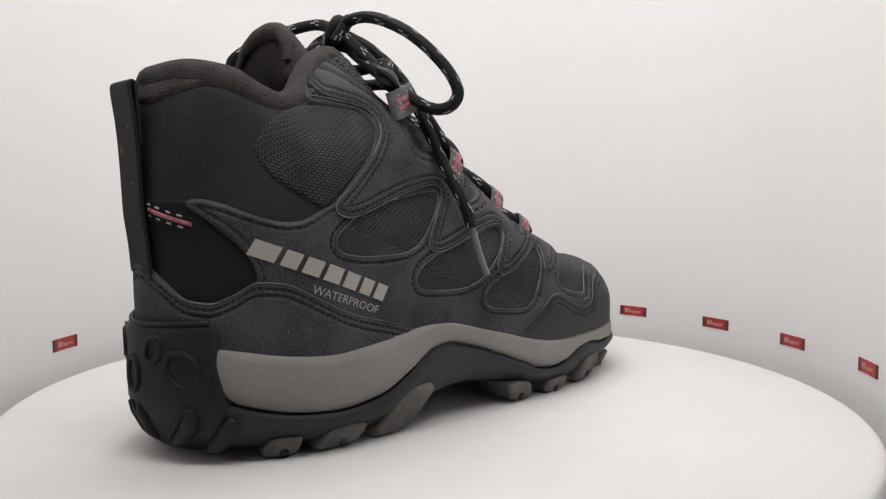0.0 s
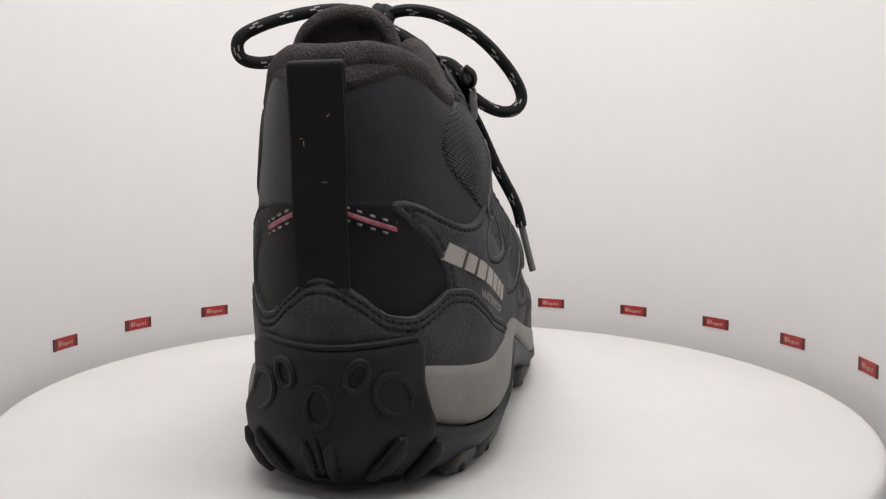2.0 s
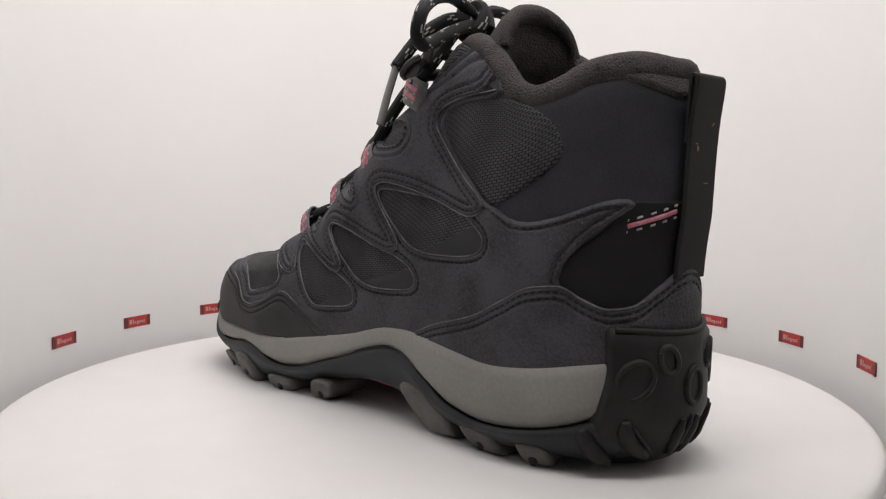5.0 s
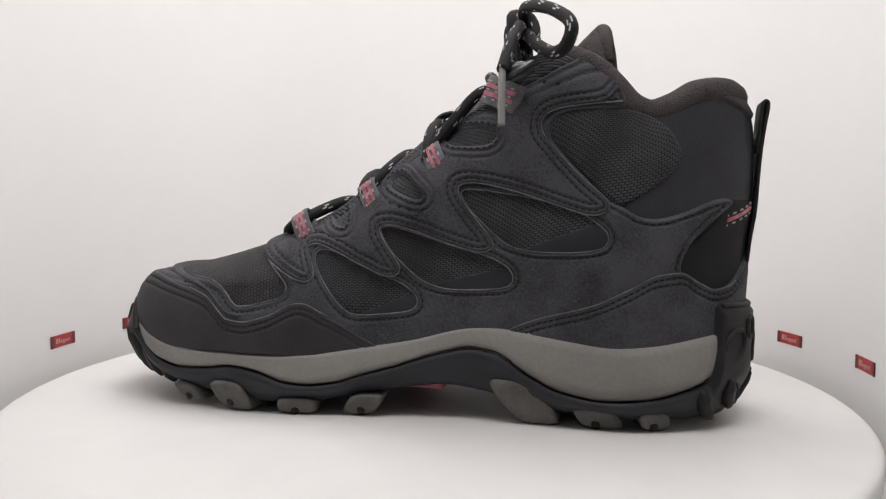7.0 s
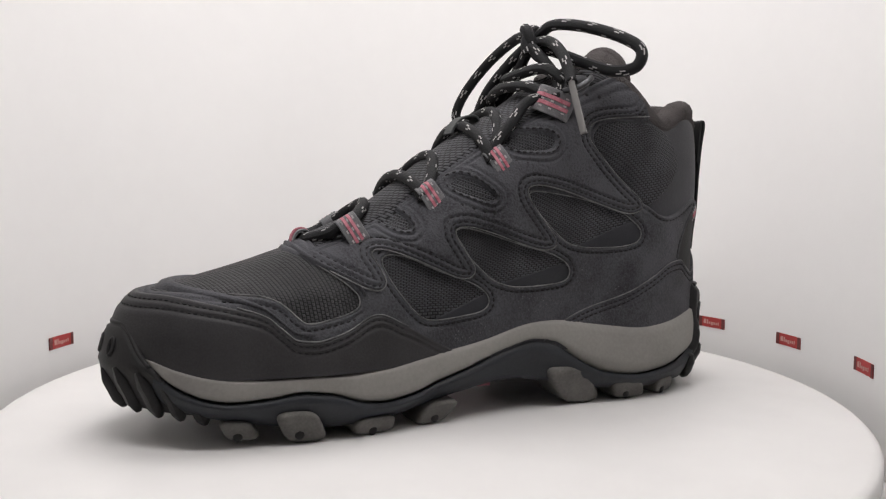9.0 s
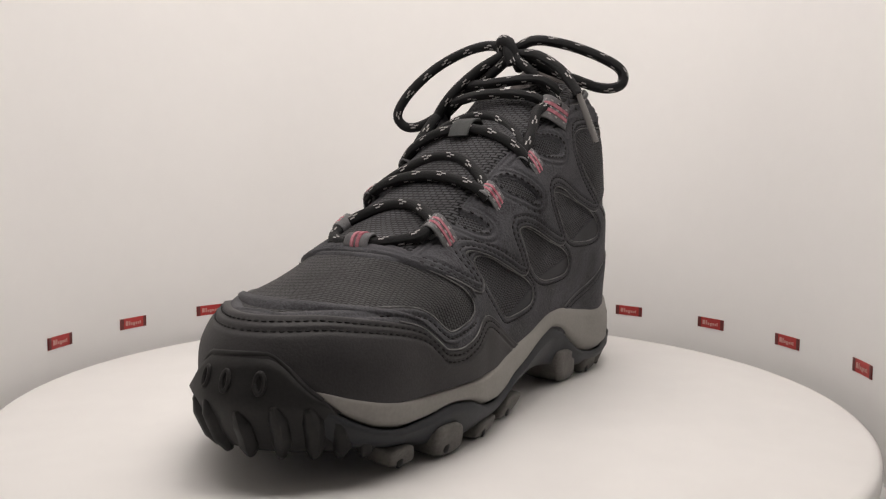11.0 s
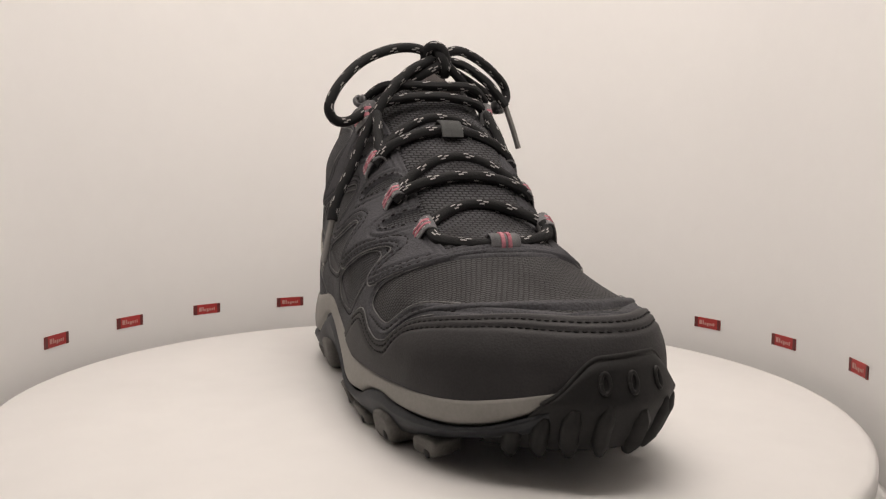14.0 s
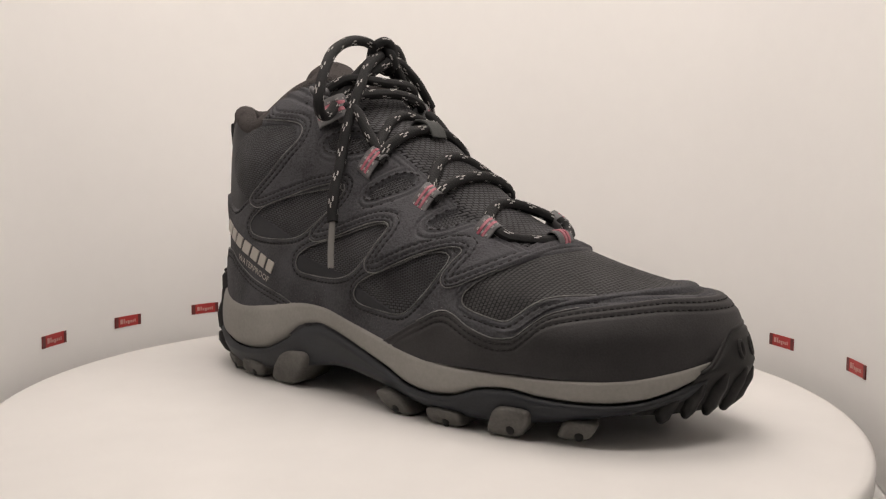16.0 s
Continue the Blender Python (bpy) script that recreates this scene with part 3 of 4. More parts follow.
EYESTAY_LOW = [(0.0712, 0.0711), (0.0634, 0.0648), (0.0477, 0.0568), (0.0397, 0.0545), (0.0363, 0.0579), (0.0386, 0.0637), (0.0419, 0.0694), (0.0363, 0.0705), (0.0272, 0.0683), (0.0158, 0.0637), (0.0066, 0.0592), (0.0009, 0.0592), (-0.0014, 0.0626), (0.0021, 0.0684), (0.009, 0.0787), (0.0022, 0.0803), (-0.007, 0.0781), (-0.0208, 0.0731), (-0.0324, 0.0697), (-0.0382, 0.0708), (-0.0388, 0.0743), (-0.0323, 0.0823), (-0.0252, 0.0914), (-0.024, 0.096), (-0.0297, 0.0976), (-0.0436, 0.095), (-0.0622, 0.0889), (-0.0763, 0.0844), (-0.0832, 0.0867), (-0.0831, 0.0907), (-0.0736, 0.0986), (-0.0617, 0.1111), (-0.0558, 0.1178), (-0.0569, 0.1235), (-0.0637, 0.1265), (-0.0867, 0.1283)]
EYESTAY = rounded(EYESTAY_LOW + [(-0.09, 0.16), (-0.02, 0.165), (0.04, 0.12), (0.0755, 0.095)], 2)
EYE_WINDOWS = [rounded([(0.0362, 0.0829), (0.0297, 0.0860), (0.0251, 0.083), (0.0233, 0.0783), (0.0298, 0.0783)]),
               rounded([(0.0056, 0.0981), (-0.0002, 0.1000), (-0.0072, 0.0947), (-0.0107, 0.0913), (-0.0072, 0.0901), (0.0056, 0.0946)]),
               rounded([(-0.0185, 0.1178), (-0.0371, 0.1187), (-0.0394, 0.1157), (-0.036, 0.1118), (-0.0186, 0.1116)])]
BUMPER_LINE = smooth_curve([-0.014, 0.0125, 0.0300, 0.0415, 0.0555, 0.0656, 0.0723, 0.0779, 0.0834, 0.089, 0.1056, 0.12, 0.135, 0.15], [0.0195, 0.0325, 0.0418, 0.0464, 0.0408, 0.0385, 0.0392, 0.0433, 0.0476, 0.0496, 0.0527, 0.0543, 0.0540, 0.0535])
COUNTER_LINE = smooth_curve([-0.145, -0.138, -0.1335, -0.128, -0.1229, -0.1168, -0.1094, -0.1022, -0.0904, -0.0786, -0.0549, -0.0454, -0.035], [0.0730, 0.0720, 0.0640, 0.0570, 0.0560, 0.0588, 0.0631, 0.0624, 0.0564, 0.0504, 0.0433, 0.0392, 0.033])


def throat(sign):
    """Distance outside the lacing gap."""
    y = SIDES[sign][0][..., 1] - GC
    half = 0.0215 + 0.003 * step(0.02, -0.03, GX)
    d = np.abs(y) - half
    d = np.maximum(d, (GX - 0.060) * 0.8)
    d[:, :NA // 2] = 1.0
    return d


def build_upper():
    d_all = np.full(GX.shape, 1.0)
    for sign in (1, -1):
        which = "inner" if sign > 0 else "outer"
        cover("bootie", sign, d_all, 0.0, NYLON, stride=2, label="black woven nylon inner bootie of the boot")
        cover("heel_patch", sign, np.minimum(0.0915 - GZ, -(GX + 0.1085 + 0.0160 * step(0.066, 0.088, GZ))), 0.0005, WEBBING, label="black webbing patch below the heel tape")
        dt = throat(sign)
        polys = {k: inside_distance(p, GX, GZ) for k, p in (("ankle", ANKLE), ("a", WIN_A), ("b", WIN_B), ("c", WIN_C), ("vamp", VAMP))}
        eyes = [inside_distance(p, GX, GZ) for p in EYE_WINDOWS]
        cover("ankle_mesh", sign, polys["ankle"] + 0.001, 0.0009, MESH, label="black mesh ankle insert")
        # navy triangles in the rear corners of the side windows
        for key, (x0, z0), (x1, z1) in (("a", (-0.0440, 0.0690), (-0.080, 0.0830)), ("b", (-0.0110, 0.0560), (-0.046, 0.0650)), ("c", (0.0200, 0.0420), (-0.0070, 0.0530))):
            side_of = ((x1 - x0) * (GZ - z0) - (z1 - z0) * (GX - x0)) / math.hypot(x1 - x0, z1 - z0)
            cover("window_mesh", sign, polys[key] + 0.002, 0.0005, MESH, label="black mesh window insert")
            cover("window_corner", sign, np.minimum(polys[key] + 0.002, side_of), 0.0009, NAVY, edge=0.0006, label="smooth navy fabric window corner")
        cover("vamp_mesh", sign, polys["vamp"] + 0.002, 0.0006, RIDGED, label="black mesh vamp", top="ridged")
        cover("tongue_mesh", sign, np.minimum(-dt + 0.002, (0.062 - GX)), 0.0026, MESH, edge=0.004, label="black mesh tongue front", top=True)
        for e in eyes:
            cover("gusset_mesh", sign, e + 0.002, 0.0006, MESH, label="black mesh gusset")
        quarter = inside_distance(QUARTER, GX, GZ)
        for k in ("a", "b", "c", "vamp"):
            quarter = np.minimum(quarter, -polys[k])
        quarter = np.minimum(quarter, dt)
        for e in eyes:
            quarter = np.minimum(quarter, -e)
        body = cover("quarter_overlay", sign, quarter, 0.0016, NUBUCK, grooves=(0.0022,), label="charcoal nubuck side overlay with cut-out windows")
        for w in (WIN_A, WIN_B, WIN_C):
            stitches(sign, np.vstack([inset(w, -0.0022), inset(w, -0.0022)[:1]]), body, lift=0.0012)
            cut_edge(sign, np.vstack([w, w[:1]]), body, 0.0012)
        wing = rounded([(-0.1265, 0.0895), (-0.1204, 0.0885), (-0.111, 0.0842), (-0.1015, 0.0815), (-0.0944, 0.0821), (-0.0873, 0.0868)], 1, False)
        stitches(sign, wing, body, lift=0.0012)
        stitches(sign, rounded([(-0.1262, 0.0895), (-0.1165, 0.0795), (-0.1095, 0.071), (-0.1075, 0.064)], 1, False), body, lift=0.0012)
        vl = rounded([(0.0497, 0.0455), (0.0676, 0.0418), (0.0725, 0.0440), (0.078, 0.0497), (0.084, 0.0518), (0.0977, 0.0527)], 1, False)
        stitches(sign, vl, body, lift=0.0012)
        cut_edge(sign, rounded([(0.0651, 0.0668), (0.0523, 0.0579), (0.0477, 0.0532), (0.0489, 0.0484), (0.0676, 0.0441), (0.0711, 0.046), (0.0769, 0.052), (0.0838, 0.0543), (0.0960, 0.0549)], 2, False), body, 0.0012)
        # eyestay
        eye = np.minimum(inside_distance(EYESTAY, GX, GZ), dt - 0.0005)
        for e in eyes:
            eye = np.minimum(eye, -e - 0.0006)
        stay = cover("eyestay", sign, eye, 0.0027, SUEDE, grooves=(0.0019, 0.0043), label="dark grey suede eyestay with pointed fingers")
        low = rounded(EYESTAY_LOW, 2, False)
        cut_edge(sign, low[4:], stay, 0.0021)
        for d in (0.0018, 0.0042):
            line = inset(np.vstack([low, [(-0.09, 0.16), (0.0755, 0.095)]]), d)[:-2]
            stitches(sign, line, stay, lift=0.0022)
        for e in EYE_WINDOWS:
            stitches(sign, np.vstack([inset(e, -0.0016), inset(e, -0.0016)[:1]]), stay, lift=0.0026)
        # toe bumper and heel counter
        bump = cover("toe_bumper", sign, np.where(GX > -0.010, (BUMPER_LINE(GX) - GZ) * 0.85, -1.0), 0.0027, BUMPER, grooves=(0.0017, 0.0037), label="matt black toe bumper")
        cover("welt", sign, np.where(GX > 0.066, 0.0010 - np.abs(GZ - BUMPER_LINE(GX) - 0.0024), -1.0), 0.0023, NUBUCK, edge=0.0007, label="raised fold above the toe bumper")
        fold = np.minimum(0.0009 - np.abs(polys["vamp"] + 0.0024), np.minimum((0.0762 - GX), (GZ - 0.0535)))
        cover("seam_fold", sign, fold, 0.0022, NUBUCK, edge=0.0006, label="raised fold round the mesh vamp")
        cols = [j for j in range(0, NA, 3) if GX[40, j] > 0.024] + [NA - 1]
        for d in (0.0019, 0.0042):
            dash_row(round_line(sign, BUMPER_LINE, d, cols, 0.0022), bump)
        rim_edge(round_line(sign, BUMPER_LINE, 0.0, [j for j in cols if GX[40, j] < 0.095], 0.0021), bump)
        heel = cover("heel_counter", sign, np.where(GX < -0.034, (COUNTER_LINE(GX) - GZ) * 0.8, -1.0), 0.0026, NUBUCK, grooves=(0.0016, 0.0035), label="charcoal nubuck heel counter")
        cols = [j for j in range(0, NA, 3) if GX[60, j] < -0.05]
        for d in (0.0019, 0.0042):
            dash_row(round_line(sign, COUNTER_LINE, d, cols, 0.0021), heel)
        rim_edge(round_line(sign, COUNTER_LINE, 0.0, [j for j in cols if GX[60, j] > -0.130], 0.0020), heel)


build_upper()
# ---- sole ----
ZT = smooth_curve([-0.145, -0.1335, -0.12, -0.10, -0.087, -0.066, -0.05, -0.04, -0.03, -0.007, 0.0156, 0.038, 0.056, 0.08, 0.10, 0.113, 0.123, 0.15], [0.0440, 0.042, 0.0408, 0.0378, 0.037, 0.0392, 0.041, 0.0415, 0.041, 0.0356, 0.0302, 0.0262, 0.0246, 0.0247, 0.0263, 0.0291, 0.032, 0.0360])
ZG = smooth_curve([-0.145, -0.1335, -0.131, -0.1236, -0.111, -0.098, -0.083, -0.0665, -0.0526, -0.0387, -0.0296, -0.0183, 0.002, 0.0156, 0.0268, 0.038, 0.047, 0.06, 0.0714, 0.0824, 0.0957, 0.1044, 0.1152, 0.1227, 0.128, 0.15],
                  [0.0440, 0.0400, 0.034, 0.0254, 0.0195, 0.0166, 0.0156, 0.0177, 0.0236, 0.0317, 0.0333, 0.031, 0.0242, 0.0192, 0.0147, 0.0134, 0.0143, 0.0187, 0.0199, 0.0184, 0.0177, 0.0191, 0.0241, 0.0309, 0.0340, 0.0360])
ZB = smooth_curve([-0.145, -0.135, -0.12, -0.09, -0.06, -0.038, -0.019, 0.002, 0.02, 0.034, 0.06, 0.08, 0.10, 0.12, 0.135, 0.15], [0.010, 0.008, 0.005, 0.005, 0.007, 0.012, 0.0145, 0.012, 0.0085, 0.006, 0.005, 0.0070, 0.0105, 0.0150, 0.019, 0.024])


def plan_loop(n=480):
    """The closed outline of the sole, from the heel along the inner side to the toe and back."""
    xh, xf = -0.1358, 0.1380
    half = n // 2
    k = np.linspace(0, np.pi, half, endpoint=False)
    x = (xh + xf) / 2 - (xf - xh) / 2 * np.cos(k)
    xb = (xh + xf) / 2 + (xf - xh) / 2 * np.cos(k)
    pts = []
    for xs, sign in ((x, 1), (xb, -1)):
        c, h = section(xs, np.full(xs.shape, 0.03), np.full(xs.shape, 0.02), xh, xf)
        pts.append(np.stack([xs, c + sign * h], 1))
    p = np.vstack(pts)
    # even spacing
    q = np.vstack([p, p[:1]])
    s = np.concatenate([[0], np.cumsum(np.linalg.norm(np.diff(q, axis=0), axis=1))])
    at = np.linspace(0, s[-1], n, endpoint=False)
    p = np.stack([np.interp(at, s, q[:, 0]), np.interp(at, s, q[:, 1])], 1)
    t = np.roll(p, -1, 0) - np.roll(p, 1, 0)
    t /= np.linalg.norm(t, axis=1)[:, None]
    return p, np.stack([-t[:, 1], t[:, 0]], 1)


LOOP, LOOP_N = plan_loop()


def loop_at(x, sign):
    """The index of the outline nearest to x on the inner (1) or outer (-1) side."""
    idx = np.arange(len(LOOP))
    ok = LOOP[:, 1] >= GC0(LOOP[:, 0]) if sign > 0 else LOOP[:, 1] < GC0(LOOP[:, 0])
    return idx[ok][np.argmin(np.abs(LOOP[ok, 0] - x))]


def GC0(x):
    return (INNER(x) + OUTER(x)) / 2


def outline(i):
    """Place and outward normal at a fractional index of the outline."""
    n = len(LOOP)
    a = np.floor(i).astype(int)
    u = (np.asarray(i) - a)[..., None]
    p = LOOP[a % n] * (1 - u) + LOOP[(a + 1) % n] * u
    m = LOOP_N[a % n] * (1 - u) + LOOP_N[(a + 1) % n] * u
    return p, m / np.linalg.norm(m, axis=-1, keepdims=True)


def band(name, levels, mat, parent, cap=False, label=""):
    """A band round the sole; levels: (heights, outward offsets) along the outline, from top to bottom."""
    n = len(LOOP)
    verts = []
    for z, o in levels:
        xy = LOOP + LOOP_N * np.asarray(o).reshape(-1, 1) * np.ones((n, 1))
        verts.append(np.column_stack([xy, np.broadcast_to(z, (n,))]))
    V = np.vstack(verts)
    f = grid_faces(len(levels), n, True)
    faces = [tuple(a) for a in f]
    if cap:
        c = len(V)
        V = np.vstack([V, [[0.0, 0.006, float(np.mean(levels[-1][0])) + 0.001]]])
        base = (len(levels) - 1) * n
        faces += [(base + i, base + (i + 1) % n, c) for i in range(n)]
    return mesh_object(name, V, faces, mat, parent, None, True, label)


def build_sole():
    x = LOOP[:, 0]
    side = np.where(LOOP[:, 1] < GC0(x), 1.0, 0.0)
    xs = x - 0.011 * side * step(0.085, 0.115, x)
    zt, zg, zb = ZT(xs), ZG(xs), ZB(x)
    inner = 1 - side
    zt = zt - 0.0025 * inner * step(0.03, -0.01, x) * step(-0.136, -0.12, x)
    zg = zg - inner * (0.0020 * step(0.03, 0.0, x) + 0.0010 * step(-0.04, -0.08, x)) * step(-0.136, -0.12, x)
    zg = np.minimum(zg, zt)
    tall = np.clip((zt - zg) / 0.02, 0, 1)
    mid = []
    for k in np.linspace(0, 1, 9):
        bulge = 0.0019 + 0.0032 * tall * math.sin(math.pi * min(1, k * 0.62 + 0.08)) - 0.0022 * (k > 0.99)
        if k == 0:
            bulge = bulge * 0 - 0.001
        mid.append((zt + 0.0012 - (zt - zg + 0.0012) * k, bulge))
    mid.append((zg - 0.0015, -0.001 + 0 * x))
    band("midsole", mid, MIDSOLE, BOOT, label="grey foam midsole wave")
    out = []
    base = 0.0030 + 0.0022 * tall
    for k in np.linspace(0, 1, 8):
        lip = -0.0022 if k == 0 else (0.0003 if k < 0.2 else 0.0)
        tuck = 0.0060 * k * k
        out.append((zg - 0.0004 - (zg - zb - 0.0004) * k, base + lip - tuck))
    out.append((zb, base - 0.010))
    out.append((zb + 0.001, base - 0.022))
    band("outsole", out, OUTSOLE, BOOT, cap=True, label="dark blue-grey rubber outsole")


def lug(sign, x0, x1, z1, slant, mat, depth=0.018, out=0.0018, dot=True, foot=0.0):
    """A tread lug on the edge of the sole: a rounded block that stands on the ground."""
    i0, i1 = loop_at(x0, sign), loop_at(x1, sign)
    m = loop_at((x0 + x1) / 2, sign)
    c, n2 = LOOP[m], LOOP_N[m]
    t2 = LOOP[i1] - LOOP[i0]
    w = np.linalg.norm(t2) / 2
    t2 = t2 / (2 * w)
    bm = bmesh.new()
    rings = []
    sides = 20
    for r, (d, s) in enumerate(((out + 0.0022, 0.55), (out + 0.0026, 0.80), (out + 0.0018, 0.96), (out, 1.0), (-depth * 0.5, 1.0), (-depth, 0.85))):
        ring = []
        for k in range(sides):
            a = 2 * math.pi * k / sides
            ca, sa = math.cos(a), math.sin(a)
            u = w * s * math.copysign(abs(ca) ** 0.6, ca)
            v = z1 / 2 + z1 / 2 * s * math.copysign(abs(sa) ** 0.5, sa)
            v = max(v, 0.0) if s == 1.0 else v * 0.98 + 0.0002
            u += slant * (v - z1 / 2)
            tuck = 0.0050 * (1 - v / max(z1, 0.012)) ** 1.3
            xy = c + t2 * u + n2 * (d - tuck)
            ring.append(bm.verts.new((xy[0], xy[1], v + foot)))
        rings.append(ring)
    for a, b in zip(rings, rings[1:]):
        for k in range(sides):
            bm.faces.new((a[k], a[(k + 1) % sides], b[(k + 1) % sides], b[k]))
    bm.faces.new(rings[0][::-1])
    bm.faces.new(rings[-1])
    bmesh.ops.recalc_face_normals(bm, faces=bm.faces)
    ob = part("lug", bm, mat, BOOT)
    if dot:
        # a dark bead for the lug's hollow, whose shade is put into colour
        bm = bmesh.new()
        xy = c + n2 * (out + 0.0014 - 0.0050 * (1 - 0.34 * z1 / max(z1, 0.012)) ** 1.3) + t2 * w * 0.1
        bmesh.ops.create_uvsphere(bm, u_segments=10, v_segments=6, radius=0.0021)
        for v in bm.verts:
            g = v.co.copy()
            v.co = (xy[0] + t2[0] * g.x + n2[0] * g.y * 0.6, xy[1] + t2[1] * g.x + n2[1] * g.y * 0.6, z1 * 0.34 + foot + g.z * 1.35)
        part("dimple_shade", bm, RUBBER, ob)


build_sole()
for sgn in (1, -1):
    lug(sgn, 0.0880 + (0.003 if sgn < 0 else 0), 0.1000 + (0.003 if sgn < 0 else 0), 0.0085, 0.5, LUG, depth=0.010, out=0.0002, foot=0.0020)
    lug(sgn, 0.0630, 0.0790, 0.0135, 0.4, LUG)
    lug(sgn, 0.0345, 0.0515, 0.0075, 0.0, LUG)
    lug(sgn, 0.0090, 0.0230, 0.0100, -0.6, LUG)
    lug(sgn, -0.0620, -0.0420, 0.0190, 0.75, LUG, dot=False)
    lug(sgn, -0.0900, -0.0720, 0.0095, 0.5, LUG)
    lug(sgn, -0.1090, -0.0970, 0.0085, 0.3, LUG)


def wrap(name, mat, lo, hi, top, bottom, thick, label, toe=False):
    """A rubber cap round the heel or the toe: follows the outline between two places along it."""
    n = len(LOOP)
    cols = hi - lo + 1
    centre, span = (lo + hi) / 2, (hi - lo) / 2
    k = np.linspace(-1, 1, cols)
    zt_, zb_ = top(k), bottom(k)
    rows_ = 14
    verts, faces = [], []
    for r in range(rows_):
        u = r / (rows_ - 1)
        z = zt_ + (zb_ - zt_) * u
        swell = thick * (step(-0.02, 0.07, u) * (1 - 0.35 * step(0.85, 1, u)))
        end = step(1.0, 0.95 - 0.35 * u ** 4, np.abs(k))
        swell = swell + (0.0 if toe else 0.0036) * step(0.3, 0.55, u) * np.abs(k) ** 3
        lean = np.where(z > 0.03, -(z - 0.03) * (0.28 if toe else -0.02), -np.maximum(0.03 - z, 0) * 0.45 if toe else -np.maximum(0.020 - z, 0) * 0.5)
        place, away = outline(centre + k * span * ((0.82 if toe else 0.94) + (0.60 * u ** 1.3 if toe else 0.38 * max(0.0, (u - 0.26) / 0.74) ** 1.5)))
        xy = place + away * (0.0015 + swell * end + lean)[:, None]
        verts.append(np.column_stack([xy, z]))
    V = np.vstack(verts)
    f = grid_faces(rows_, cols)[:, ::-1]
    return mesh_object(name, V, f, mat, BOOT, None, True, label)


tagged(box("arch_plate", -0.015, 0.015, -0.012, 0.036, 0.0098, 0.0135, PINK, "", ""), "pink plate under the arch").parent = BOOT
del bpy.data.objects["arch_plate"]["kind"]

LAST = len(LOOP)


def wrap_point(k, z, lift, centre, span, toe):
    """A place on the rubber cap: k from -1 to 1 round it, z up."""
    place, away = outline(np.float64(centre + k * span))
    lean = (-(z - 0.03) * 0.28 if z > 0.03 else -(0.03 - z) * 0.45) if toe else ((z - 0.03) * 0.02 if z > 0.03 else -max(0.020 - z, 0) * 0.5)
    xy = place + away * (0.0015 + 0.0034 + lean + lift)
    return np.array((xy[0], xy[1], z))


TOE = int(np.argmax(LOOP[:, 0])) - 3
HEEL_TOP = smooth_curve([-1, -0.9, 0, 0.9, 1], [0.0495, 0.0502, 0.0488, 0.0502, 0.0495])
HEEL_LOW = smooth_curve([-1, -0.5, 0, 0.5, 1], [0.006, 0.003, 0.0035, 0.003, 0.006])
TOE_TOP = smooth_curve([-1, -0.8, -0.35, 0.35, 0.75, 1], [0.0285, 0.0335, 0.0452, 0.0440, 0.0325, 0.0270])
TOE_LOW = smooth_curve([-1, -0.5, 0, 0.5, 1], [0.0110, 0.0125, 0.0140, 0.0125, 0.0110])
wrap("heel_cap", RUBBER, -25, 23, HEEL_TOP, HEEL_LOW, 0.0034, "black moulded rubber heel cap")
wrap("toe_cap", RUBBER, TOE - 28, TOE + 28, TOE_TOP, TOE_LOW, 0.0034, "black moulded rubber toe cap", True)


def cap_rib(k0, z0, k1, z1, centre, span, toe, r=0.0016, mat=RUBBER, lift=0.0, bow=0.0, name="rib"):
    pts = []
    for u in np.linspace(0, 1, 7):
        pts.append(wrap_point(k0 + (k1 - k0) * u + bow * math.sin(math.pi * u), z0 + (z1 - z0) * u, lift, centre, span, toe))
    return tube(name, pts, [r * 0.4, r, r, r, r * 0.4], mat, BOOT, 8, samples=3)


def cap_ring(k, z, rk, rz, tilt, centre, span, toe, r=0.0011):
    pts = []
    for a in np.linspace(0, 2 * math.pi, 15):
        u, v = math.cos(a), math.sin(a)
        pts.append(wrap_point(k + rk * (u * math.cos(tilt) - v * math.sin(tilt) * 0.5), z + rz * (v * math.cos(tilt) + u * math.sin(tilt)), 0.0001, centre, span, toe))
    return tube("moulded_ring", pts, r, RUBBER, BOOT, 8, samples=3)


for sg in (1, -1):
    cap_ring(sg * 0.55, 0.0335, 0.17, 0.0062, -sg * 0.5, 0, 27, False)
    cap_ring(sg * 0.27, 0.0400, 0.09, 0.0045, sg * 0.6, 0, 27, False)
    cap_rib(sg * 0.62, 0.0205, sg * 0.38, 0.0065, 0, 27, False, 0.0032, lift=0.0008, bow=0.07 * sg)
    cap_rib(sg * 0.98, 0.0170, sg * 0.74, 0.0040, 0, 27, False, 0.0032, lift=0.0024, bow=0.05 * sg)
    # near-black strip along the rib: a groove's shade put into colour
    cap_rib(sg * 0.57, 0.019, sg * 0.36, 0.0080, 0, 27, False, 0.0007, THREAD_AND_SHADE, 0.0026, name="groove_shade")
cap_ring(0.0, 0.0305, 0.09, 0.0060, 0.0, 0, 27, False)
# the shade of the middle groove, painted as a near-black strip
cap_rib(0.02, 0.021, 0.02, 0.0085, 0, 27, False, 0.0012, THREAD_AND_SHADE, 0.0001, name="groove_shade")
cap_rib(-0.07, 0.020, -0.07, 0.0060, 0, 27, False, 0.0020)
cap_rib(0.11, 0.020, 0.11, 0.0060, 0, 27, False, 0.0020)
for sgn in (0, 1):
    lip = []
